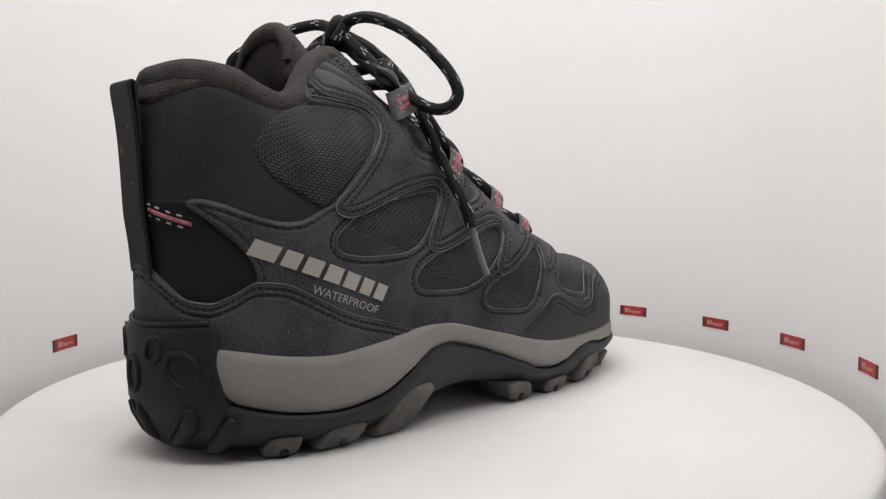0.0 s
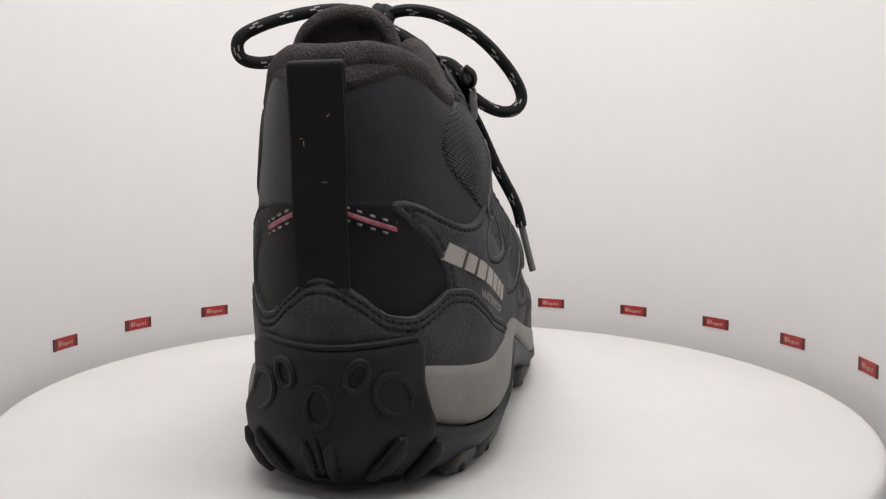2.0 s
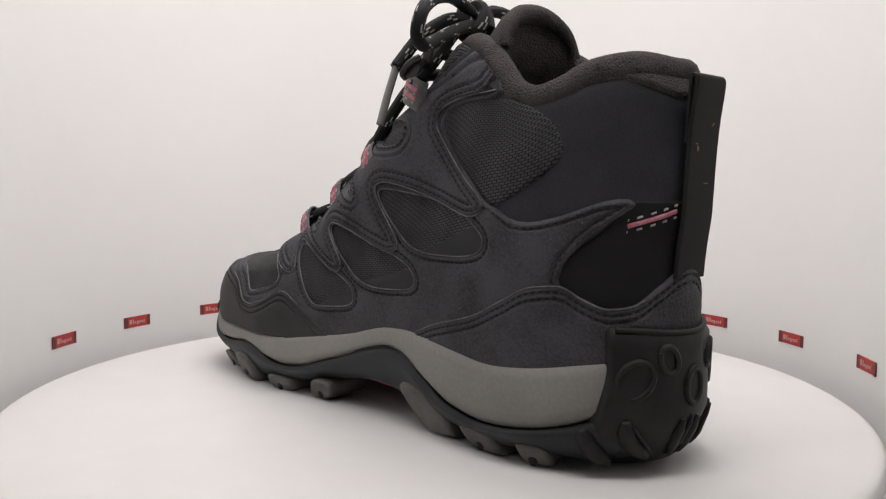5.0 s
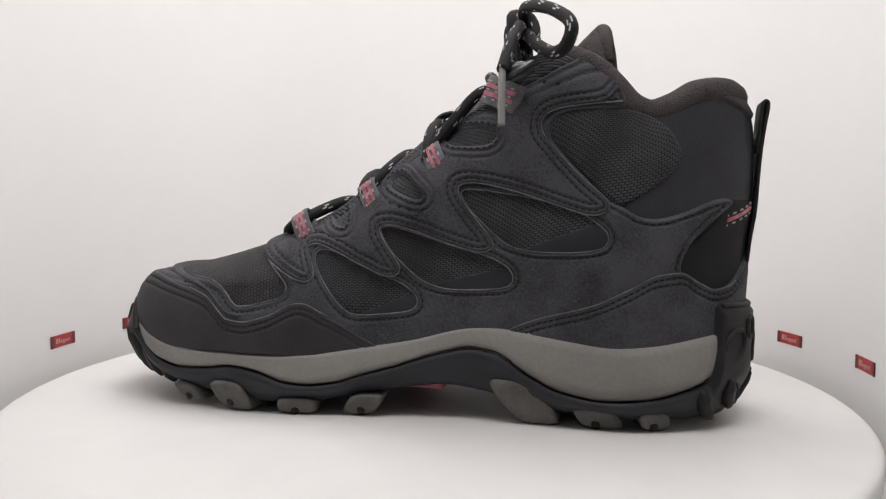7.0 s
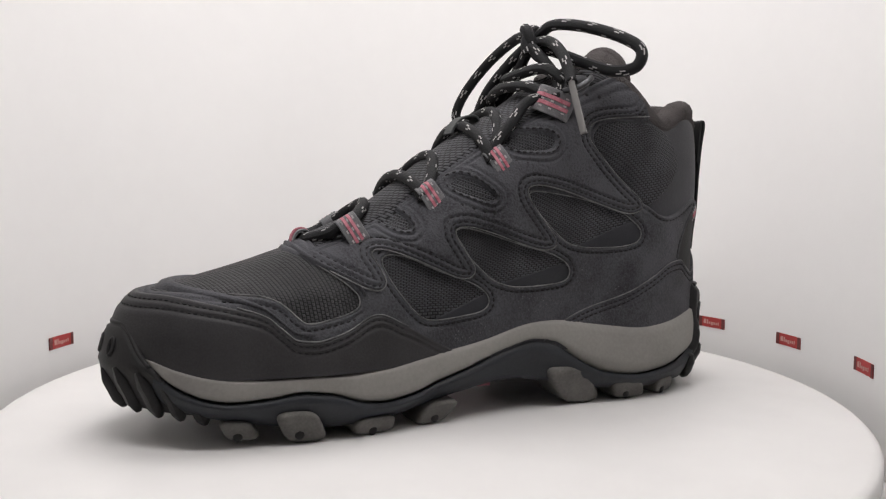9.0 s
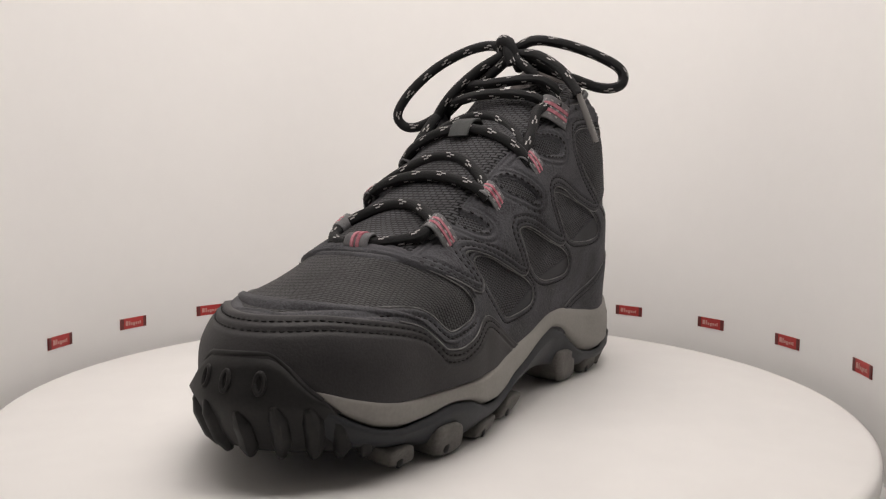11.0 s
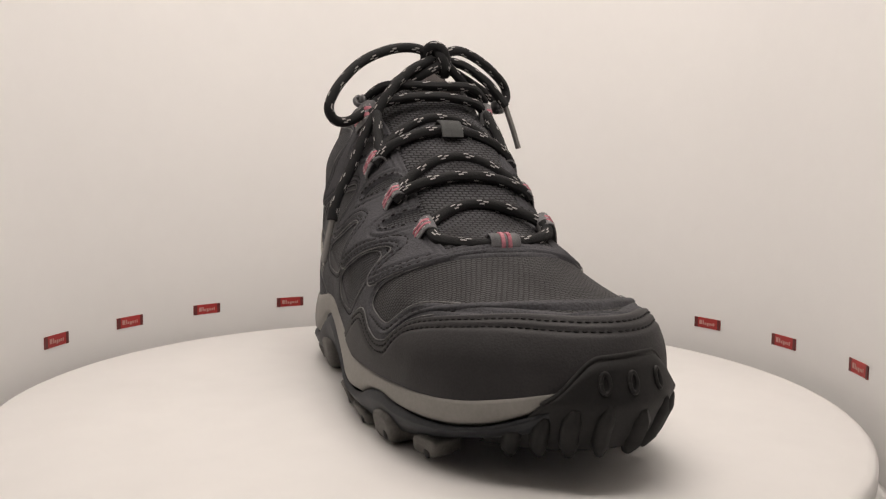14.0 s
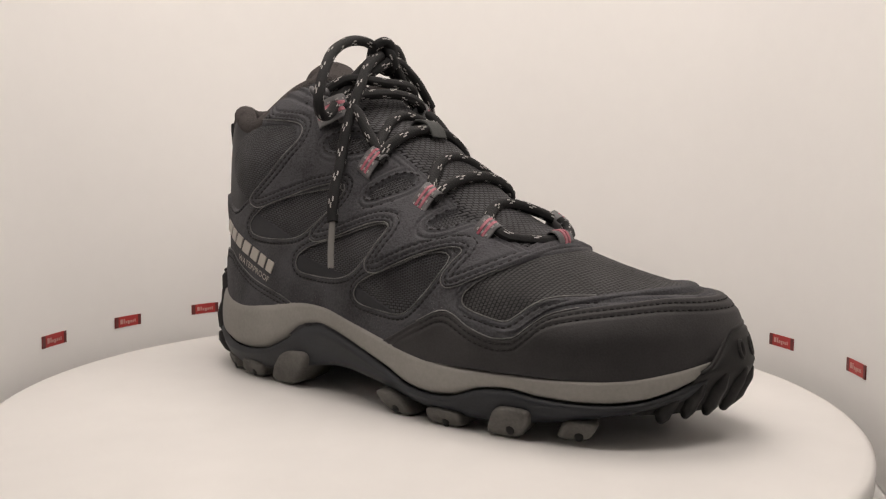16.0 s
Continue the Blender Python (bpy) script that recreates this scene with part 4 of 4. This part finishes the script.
    for kk in np.linspace(-0.90, 0.90, 25):
        if sgn:
            lip.append(wrap_point(kk * 0.82, float(TOE_TOP(kk)) - 0.0005, -0.0016, TOE, 28, True))
        else:
            lip.append(wrap_point(kk * 0.94, float(HEEL_TOP(kk)) - 0.0006, -0.0021, -1, 24, False))
    tube("lip", lip, 0.0010, RUBBER, BOOT, 8, samples=3)
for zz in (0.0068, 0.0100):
    # cross grooves drawn only as thin dark lines of painted shade
    cap_rib(-0.16, zz, 0.18, zz, 0, 27, False, 0.0005, THREAD_AND_SHADE, 0.0006, name="groove_shade")
for kk, z1, z0, rr in ((-0.62, 0.029, 0.0108, 0.0034), (-0.36, 0.030, 0.0118, 0.0032), (-0.08, 0.028, 0.0120, 0.0034), (0.2, 0.030, 0.0118, 0.0032), (0.46, 0.0285, 0.0112, 0.0034), (0.7, 0.025, 0.0105, 0.0032),
                       (-0.85, 0.025, 0.0100, 0.0032), (-1.08, 0.0205, 0.0085, 0.0032), (0.95, 0.0215, 0.0090, 0.0032)):
    cap_rib(kk, z1, kk * 1.12, z0, TOE, 28, True, rr, lift=-0.0008, bow=0.03 * (1 if kk > 0 else -1))
for kk in (-0.26, 0.02, 0.25):
    cap_ring(kk, 0.0365, 0.035, 0.0030, 0.0, TOE, 28, True, 0.0008)

# ---- collar, lining and tongue ----
def collar():
    Pi, Po = SIDES[1][0][-1], SIDES[-1][0][-1]
    cut = int(NA * 0.93)
    line = np.vstack([Pi[:cut][::-1], Po[1:cut]])
    c = np.array((-0.085, 0.008))
    inward = c - line[:, :2]
    inward /= np.linalg.norm(inward, axis=1)[:, None]
    ctr = line.copy()
    ctr[:, :2] += inward * 0.0040
    s = np.concatenate([[0], np.cumsum(np.linalg.norm(np.diff(ctr, axis=0), axis=1))])
    at = np.linspace(0, s[-1], 64)
    pts = np.stack([np.interp(at, s, ctr[:, k]) for k in range(3)], 1)
    r = 0.0048 + 0.0016 * np.exp(-((pts[:, 0] + 0.135) / 0.025) ** 2)
    pts[:, 2] += 0.0004
    r[:3] *= np.array((0.35, 0.65, 0.85))
    r[-3:] *= np.array((0.85, 0.65, 0.35))
    tube("collar", pts, list(r), FLEECE, BOOT, 14, samples=3, label="dark grey fleece collar rim")
    rings = []
    for d, dz, f in ((0.004, 0.0, 0), (0.0085, -0.006, 0), (0.0095, -0.03, 0), (0.010, 0, 0.062)):
        q = line.copy()
        q[:, :2] += inward * d
        q[:, 2] = f if f else q[:, 2] + dz
        rings.append(q)
    V = np.vstack(rings)
    fs = [tuple(x) for x in grid_faces(4, len(line))]
    mesh_object("lining", V, fs, FLEECE, BOOT, None, True, "dark grey fleece lining inside the boot")
    bm = bmesh.new()
    bm.faces.new([bm.verts.new(tuple(p)) for p in rings[-1][::6]])
    part("insole", bm, NYLON, BOOT)


collar()


def tongue():
    na, nb = 41, 24
    verts = []
    for lay in (0, 1):
        for b in np.linspace(0, 1, nb):
            for a in np.linspace(-1, 1, na):
                t = (0.0085 + 0.0110 * math.sin(math.pi * min(1, b / 0.92))) * (1 - 0.4 * max(0, (b - 0.8) / 0.2) ** 2) * (1 - 0.6 * abs(a) ** 4)
                x = -0.0400 - 0.034 * b ** 1.5 - 0.007 * abs(a) ** 2.2 - (t if lay else 0)
                y = 0.0160 + (0.0215 + 0.001 * b) * math.sin(a * 1.35) / math.sin(1.35)
                y -= (0.004 * a if lay else 0)
                top = 0.1610 - 0.015 * a * a - 0.008 * abs(a) ** 5
                z = 0.112 + (top - 0.112) * b - (0.0005 if lay else 0)
                verts.append((x, y, z))
    n = na * nb
    f = [tuple(q) for q in grid_faces(nb, na)] + [tuple(q + n)[::-1] for q in grid_faces(nb, na)]
    top = (nb - 1) * na
    f += [(top + i, top + i + 1, n + top + i + 1, n + top + i) for i in range(na - 1)]
    for j in range(nb - 1):
        f.append((j * na, (j + 1) * na, n + (j + 1) * na, n + j * na))
        f.append((j * na + na - 1, n + j * na + na - 1, n + (j + 1) * na + na - 1, (j + 1) * na + na - 1))
    me = mesh_object("tongue", verts, f, FLEECE, BOOT, None, True, "padded tongue lined with dark grey fleece")
    bm = bmesh.new()
    bm.from_mesh(me.data)
    bmesh.ops.recalc_face_normals(bm, faces=bm.faces)
    bm.to_mesh(me.data)
    bm.free()
    rim = []
    for a in np.linspace(-0.85, 0.85, 17):
        i = (nb - 1) * na + int(round((a + 1) / 2 * (na - 1)))
        rim.append((np.array(verts[i]) + np.array(verts[n + i])) / 2 - np.array((0.0008, 0, 0.0016)))
    tube("tongue_rim", rim, [0.0015, 0.0028, 0.0036, 0.0038, 0.0036, 0.0028, 0.0015], FLEECE, BOOT, 14, samples=4)


tongue()


def ribbon(name, path, across, width, thick, mat, parent, label=""):
    """A flat band along a path; across: the direction of its width."""
    p = np.array(path, float)
    w = np.array(across, float)
    w /= np.linalg.norm(w)
    fine = []
    n = len(p)
    for i in range(n - 1):
        p0, p1, p2, p3 = p[max(i - 1, 0)], p[i], p[i + 1], p[min(i + 2, n - 1)]
        for t in np.linspace(0, 1, 5, endpoint=False):
            fine.append(0.5 * (2 * p1 + (p2 - p0) * t + (2 * p0 - 5 * p1 + 4 * p2 - p3) * t * t + (3 * p1 - p0 - 3 * p2 + p3) * t ** 3))
    fine.append(p[-1])
    c = np.array(fine)
    t = np.gradient(c, axis=0)
    nrm = np.cross(t, w)
    nrm /= np.linalg.norm(nrm, axis=1)[:, None] + 1e-12
    prof = [(-0.5, -0.3), (-0.46, -0.5), (0.46, -0.5), (0.5, -0.3), (0.5, 0.3), (0.46, 0.5), (-0.46, 0.5), (-0.5, 0.3)]
    V = np.vstack([[q + w * a * width + m * b * thick for a, b in prof] for q, m in zip(c, nrm)])
    f = [tuple(x) for x in grid_faces(len(c), 8, True)]
    f += [tuple(range(7, -1, -1)), tuple(range(len(V) - 8, len(V)))]
    return mesh_object(name, V, f, mat, parent, None, False, label)


PULL = [(float(HX(z)) - 0.0011, z) for z in (0.066, 0.076, 0.086, 0.094)]
PULL += [(-0.1402, 0.102), (-0.1407, 0.110), (-0.1416, 0.119), (-0.1428, 0.1275), (-0.1427, 0.1306), (-0.1411, 0.1300), (-0.1403, 0.121), (-0.1396, 0.110)]
ribbon("pull_loop", [(x, 0.0035, z) for x, z in PULL], (0, 1, 0), 0.0168, 0.0015, WEBBING, BOOT, "black webbing pull loop on the heel")


def heel_tape():
    for sign in (1, -1):
        y = np.abs(SIDES[sign][0][..., 1] - 0.0040)
        back = np.where(GX < -0.112, 1.0, -1.0)
        zc = 0.0880 - 0.0055 * (y - 0.008) / 0.014
        ends = np.minimum(y - 0.0075, 0.0205 - y)
        cover("pink_stripe", sign, np.minimum(np.minimum(0.0009 - np.abs(GZ - zc), ends), back), 0.0011, PINK, edge=0.0004, label="pink stitched stripe")
        saw = np.abs(((y / 0.0032) % 1.0) - 0.5) * 0.0032
        for up in (1, -1):
            d = np.minimum(np.minimum(0.0005 - np.abs(GZ - zc - up * 0.0019), 0.0008 - saw), np.minimum(ends, back))
            ob = cover("pale_thread", sign, d, 0.0011, PALE, edge=0.0003, label="pale thread dashes")
            if ob:
                tagged(ob, kind="stuff")


heel_tape()


def collar_back():
    """The fleece of the collar turned down over the heel, to a point behind the pull loop."""
    for sign in (1, -1):
        y = np.abs(SIDES[sign][0][..., 1] - 0.0035)
        line = 0.1245 + 0.0075 * np.clip((y - 0.008) / 0.016, 0, 1.3)
        cover("collar_back", sign, np.where(GX < -0.112, (GZ - line) * 0.8, -1.0), 0.0013, FLEECE, label="dark grey fleece turned over the heel")


collar_back()


def lint():
    """Stray fibres caught on the heel webbing."""
    rng = random.Random(5)
    bm = bmesh.new()
    for x, y, z, n in ((-0.1398, -0.0010, 0.1180, 2), (-0.1393, 0.0080, 0.1080, 2), (-0.1387, 0.0020, 0.0980, 1)):
        for _ in range(n):
            a = rng.uniform(0, math.pi)
            c = Vector((x - 0.0022, y + rng.uniform(-0.001, 0.001), z + rng.uniform(-0.002, 0.002)))
            d = Vector((0, math.cos(a), math.sin(a))) * rng.uniform(0.0005, 0.0012)
            w = Vector((0, -math.sin(a), math.cos(a))) * 0.00016
            top = [bm.verts.new(c + d * u + w * v - Vector((0.0002, 0, 0))) for u, v in ((-1, 0), (0, -1), (1, 0), (0, 1))]
            low = [bm.verts.new(v.co + Vector((0.0012, 0, 0))) for v in top]
            bm.faces.new(top)
            for i in range(4):
                bm.faces.new((top[i], low[i], low[(i + 1) % 4], top[(i + 1) % 4]))
    bmesh.ops.recalc_face_normals(bm, faces=bm.faces)
    tagged(part("lint", bm, LINT, BOOT, "tan lint fibres"), kind="stuff")


lint()

# ---- lettering on the outer side ----
def lettering():
    base, ang = np.array((-0.1130, 0.0730)), math.atan2(-0.0205, 0.0515)
    ux, uz = np.array((math.cos(ang), math.sin(ang))), np.array((-math.sin(ang), math.cos(ang)))
    x = 0.0
    for w in (0.0088, 0.0056, 0.0062, 0.0062, 0.0056, 0.0048, 0.0046):
        nx, nz = 6, 6
        verts = []
        for lift in (0.0021, 0.0008):
            for j in range(nz):
                for i in range(nx):
                    p = base + ux * (x + w * i / (nx - 1) + 0.0006 * j / (nz - 1)) + uz * (0.0060 * j / (nz - 1))
                    q, _ = on_side(-1, p[0], p[1], lift)
                    verts.append(q[0])
        f = [tuple(a) for a in grid_faces(nz, nx)]
        n = nx * nz
        rim = [i for i in range(nx)] + [nx * j + nx - 1 for j in range(1, nz)] + [nx * (nz - 1) + i for i in range(nx - 2, -1, -1)] + [nx * j for j in range(nz - 2, 0, -1)]
        f += [(a, n + a, n + b, b) for a, b in zip(rim, rim[1:] + rim[:1])]
        mesh_object("print_block", verts, f, PRINT, BOOT, None, False, "silver printed block of the maker's mark")
        x += w + 0.0018
    cu = bpy.data.curves.new("text", "FONT")
    cu.body, cu.size, cu.resolution_u = "WATERPROOF", 0.0043, 3
    tmp = new("text", cu)
    me = bpy.data.meshes.new_from_object(tmp.evaluated_get(bpy.context.evaluated_depsgraph_get()))
    bpy.data.objects.remove(tmp)
    bm = bmesh.new()
    bm.from_mesh(me)
    bmesh.ops.triangulate(bm, faces=bm.faces)
    wide = max(v.co.x for v in bm.verts)
    b2, e2 = np.array((-0.0930, 0.0588)), np.array((-0.0665, 0.0490))
    t2 = (e2 - b2) / wide
    n2 = np.array((-t2[1], t2[0]))
    for v in bm.verts:
        p = b2 + t2 * v.co.x + n2 / np.linalg.norm(n2) * v.co.y
        q, _ = on_side(-1, p[0], p[1], 0.0018)
        v.co = q[0]
    bmesh.ops.recalc_face_normals(bm, faces=bm.faces)
    part("lettering", bm, PRINT, BOOT, "small silver printed word WATERPROOF", False)


lettering()

# ---- laces ----
def top_z(x):
    return float(np.interp(x, front_x[::-1], front_z[::-1]))


TABS_IN = [(0.0474, 0.0402, 0.0790), (0.0152, 0.0434, 0.0924), (-0.0135, 0.0462, 0.1074), (-0.0384, 0.0430, 0.1330)]
TABS_OUT = [(0.0444, -0.0157, 0.0776), (0.0174, -0.0220, 0.0911), (-0.0118, -0.0248, 0.1075), (-0.0384, -0.0235, 0.1320)]
RISE = Vector((0.45, 0.40, 0.80)).normalized()


def eyelet_tab(e, sign, big=1.0):
    """A folded loop of tape on the side of the eyestay; the lace runs through its upper end."""
    c = np.array(e)
    d = np.array((0.87, -sign * 0.32, 0.36)) if big > 1 else np.array((RISE.x, -sign * RISE.y, RISE.z))
    along = np.array((-0.38, 0.0, 0.92)) if big > 1 else np.array((-0.85, 0.0, 0.53))
    n = np.cross(along, d)
    n /= np.linalg.norm(n)
    if n[1] * sign < 0:
        n = -n
    path = [c - d * 0.0075 * big - n * 0.0022, c - d * 0.0062 * big + n * 0.0002, c - d * 0.001 + n * 0.0012, c + d * 0.0042 + n * 0.0010, c + d * 0.0062 - n * 0.0012, c + d * 0.0048 - n * 0.0042, c - d * 0.001 - n * 0.0046]
    tab = ribbon("eyelet_tab", path, along, 0.0086 * big, 0.0010, TAPE, BOOT, "grey woven lace loop with pink stripe")
    flat = np.array(path[1:5])
    for side in (-1, 1):
        ribbon("pink_stripe", [p + n * 0.0004 + along * side * 0.0012 * big for p in flat], along, 0.0013 * big, 0.0010, PINK, tab)
    for side in (-1, 0, 1):
        for u in np.linspace(0.25, 2.75, 4):
            k = min(int(u), 2)
            q = flat[k] + (flat[k + 1] - flat[k]) * (u - k) + n * 0.0004 + along * side * 0.0025 * big
            ribbon("pale_dash", [q - d * 0.0007, q + d * 0.0007], along, 0.0007, 0.0010, PALE, tab)


for lists, sg in ((TABS_IN, 1), (TABS_OUT, -1)):
    for k, e in enumerate(lists):
        eyelet_tab(e, sg, 1.35 if k == 3 else 1.0)
EYES_IN = [(x + 0.0022, y - 0.0036, z + 0.0010) for x, y, z in TABS_IN]
EYES_OUT = [(x + 0.0022, y + 0.0036, z + 0.0010) for x, y, z in TABS_OUT]

CORD = 0.0025


def cord(pts, name="lace", r=CORD):
    return tube(name, pts, r, LACE, BOOT, 10, samples=10, label="black cord lace with white flecks")


def over(x, lift=0.0035, y=0.0115):
    return (x, y, top_z(x) + lift)


# the straight run through the tab at the foot of the tongue
cord([(0.0466, -0.0125, 0.0795), (0.0535, -0.0110, 0.0755), (0.0605, -0.0020, 0.0740), (0.0632, 0.0120, 0.0738), (0.0610, 0.0260, 0.0750), (0.0550, 0.0355, 0.0775), (0.0499, 0.0364, 0.0815)])
ribbon("centre_tab", [(0.0660, 0.0131, 0.0700), (0.0672, 0.0131, 0.0735), (0.0655, 0.0131, 0.0768), (0.0622, 0.0131, 0.0776), (0.0600, 0.0131, 0.0750), (0.0605, 0.0131, 0.0720)], (0, 1, 0), 0.0122, 0.0010, TAPE, BOOT, "grey woven lace loop with pink stripe")
for dy in (-0.0014, 0.0014):
    ribbon("pink_stripe", [(0.0664, 0.0131 + dy, 0.0703), (0.0677, 0.0131 + dy, 0.0736), (0.0659, 0.0131 + dy, 0.0773), (0.0622, 0.0131 + dy, 0.0781), (0.0596, 0.0131 + dy, 0.0752)], (0, 1, 0), 0.0016, 0.0010, PINK, BOOT)
def arch(a, b, mid, power):
    """A strand that arches over the tongue from eye to eye."""
    a, b, mid = np.array(a), np.array(b), np.array(mid)
    pts = []
    for u in (0.0, 0.06, 0.15, 0.28, 0.42, 0.58, 0.72, 0.85, 0.94, 1.0):
        pts.append(tuple(a + (b - a) * u + (mid - (a + b) / 2) * math.sin(math.pi * u) ** power))
    return cord(pts)


for i in range(3):
    a, b = EYES_OUT[i], EYES_IN[i]
    a2, b2 = EYES_OUT[i + 1], EYES_IN[i + 1]
    arch((a[0], a[1] - 0.002, a[2]), (b[0], b[1] + 0.002, b[2]), over((a[0] + b[0]) / 2 - 0.0120, 0.0038), 0.8)
    if i < 2:
        arch((a2[0] + 0.001, a2[1] - 0.003, a2[2] - 0.002), (b2[0] + 0.001, b2[1] + 0.003, b2[2] - 0.002), over((a2[0] + b2[0]) / 2 + 0.0030, 0.0062), 0.6)
# keeper on the tongue
ribbon("tongue_keeper", [(-0.0030, 0.0125, 0.1200), (-0.0050, 0.0125, 0.1240), (-0.0085, 0.0125, 0.1272), (-0.0140, 0.0125, 0.1282), (-0.0170, 0.0125, 0.1255)], (0, 1, 0), 0.0105, 0.0012, KEEPER, BOOT, "dark grey lace keeper tab")
# upper crossings below the knot
for dx, dz in ((0.0, 0.0), (-0.006, 0.0085)):
    cord([(-0.0400 + dx, -0.0210, 0.1325 + dz), (-0.0340 + dx, -0.0120, 0.1390 + dz), (-0.0300 + dx, 0.0110, 0.1420 + dz * 0.7), (-0.0340 + dx, 0.0330, 0.1400 + dz), (-0.0390 + dx, 0.0430, 0.1335 + dz)])
cord([(-0.0096, -0.0212, 0.1097), (-0.0190, -0.0205, 0.1210), (-0.0290, -0.0190, 0.1320), (-0.0400, -0.0210, 0.1345), (-0.0440, -0.0130, 0.1430), (-0.0420, 0.0050, 0.1530), (-0.0400, 0.0170, 0.1600)])
cord([(-0.0110, 0.0426, 0.1108), (-0.0200, 0.0415, 0.1220), (-0.0300, 0.0395, 0.1330), (-0.0420, 0.0430, 0.1360), (-0.0440, 0.0360, 0.1450), (-0.0420, 0.0270, 0.1540), (-0.0400, 0.0200, 0.1600)])
# knot and bow
cord([(-0.0485, 0.0118, 0.1586), (-0.0445, 0.0098, 0.1656), (-0.0405, 0.0128, 0.1691), (-0.0395, 0.0178, 0.1666), (-0.0415, 0.0203, 0.1586), (-0.0446, 0.0202, 0.1559), (-0.0485, 0.0168, 0.1596), (-0.0475, 0.0138, 0.1656), (-0.0435, 0.0148, 0.1686), (-0.0390, 0.0173, 0.1626), (-0.0389, 0.0196, 0.1568)], "knot", 0.0027)
cord([(-0.0445, 0.0148, 0.1646), (-0.0437, 0.0038, 0.1680), (-0.0420, -0.0102, 0.1660), (-0.0370, -0.0256, 0.1580), (-0.0305, -0.0375, 0.1455), (-0.0275, -0.0428, 0.1345), (-0.0300, -0.0390, 0.1282), (-0.0340, -0.0300, 0.1295), (-0.0400, -0.0170, 0.1390), (-0.0431, -0.0030, 0.1513), (-0.0445, 0.0118, 0.1626)], "lace_loop")
cord([(-0.0445, 0.0168, 0.1646), (-0.0465, 0.0278, 0.1686), (-0.0545, 0.0418, 0.1661), (-0.0640, 0.0558, 0.1600), (-0.0692, 0.0635, 0.1537), (-0.0675, 0.0635, 0.1468), (-0.0621, 0.0559, 0.1455), (-0.0548, 0.0431, 0.1504), (-0.0489, 0.0281, 0.1568), (-0.0445, 0.0178, 0.1606)], "lace_loop")
cord([(-0.0425, 0.0128, 0.1626), (-0.0383, -0.0006, 0.1550), (-0.0320, -0.0130, 0.1420), (-0.0290, -0.0235, 0.1250), (-0.0250, -0.0320, 0.1060), (-0.0210, -0.0400, 0.0900), (-0.0187, -0.0425, 0.0800)], "lace_end")
cord([(-0.0435, 0.0188, 0.1626), (-0.0445, 0.0308, 0.1606), (-0.0439, 0.0438, 0.1523), (-0.0425, 0.0540, 0.1400)], "lace_end")
tube("aglet", [(-0.0188, -0.0424, 0.0810), (-0.0170, -0.0450, 0.0700), (-0.0145, -0.0473, 0.0604)], 0.0015, AGLET, BOOT, 10, label="clear plastic lace tip")
tube("aglet", [(-0.0424, 0.0535, 0.1410), (-0.0430, 0.0580, 0.1300), (-0.0440, 0.0624, 0.1183)], 0.0015, AGLET, BOOT, 10, label="clear plastic lace tip")


def hook(x, y, z, sign):
    """A dark metal lace hook on the upper edge of the eyestay."""
    bm = bmesh.new()
    bmesh.ops.create_uvsphere(bm, u_segments=16, v_segments=10, radius=0.0048)
    for v in bm.verts:
        v.co = (x + v.co.x * 1.2 - v.co.z * 0.3, y + v.co.y * 0.45, z + v.co.z * 0.8)
    part("lace_hook", bm, METAL, BOOT, "dark metal lace hook")
    tube("hook_bar", [(x + 0.006, y - sign * 0.001, z - 0.003), (x + 0.002, y + sign * 0.003, z - 0.002), (x - 0.003, y + sign * 0.0035, z + 0.001), (x - 0.006, y + sign * 0.001, z + 0.003)], 0.0013, METAL, BOOT, 8, label="dark metal lace hook")


hook(-0.0475, -0.0225, 0.1400, -1)
hook(-0.0475, 0.0500, 0.1400, 1)


def perforations():
    """Rows of dark beads on the eyestay: the shade in small punched holes, as colour."""
    for sign in (1, -1):
        for (x0, z0), (x1, z1), n in (((-0.0520, 0.1365), (-0.0680, 0.1350), 4), ((-0.0160, 0.1065), (-0.0480, 0.1035), 8), ((0.0080, 0.0890), (-0.0180, 0.0835), 7), ((0.0360, 0.0745), (0.0130, 0.0690), 6)):
            for u in np.linspace(0, 1, n):
                x, z = x0 + (x1 - x0) * u, z0 + (z1 - z0) * u
                q, m = on_side(sign, x, z, 0.0024)
                if abs(m[0][1]) < 0.4:
                    continue
                bm = bmesh.new()
                bmesh.ops.create_uvsphere(bm, u_segments=8, v_segments=5, radius=0.00085)
                for v in bm.verts:
                    v.co = Vector(q[0]) + v.co * 1.0 - Vector(m[0]) * (v.co.dot(Vector(m[0]))) * 0.7
                part("perforation_shade", bm, THREAD_AND_SHADE, BOOT)


perforations()


def motions():
    """The boot stands on the platter and turns with it."""
    turns = [(float(t), TURN_START + TURN_RATE * t) for t in range(0, 17)]
    walk(TURNTABLE, [(t, pose(TURN_X, PLATTER_Y, 0, 0, 0, a)) for t, a in turns])
    walk(BOOT, [(t, pose(TURN_X, 0, 0, 0, 0, a)) for t, a in turns])


motions()
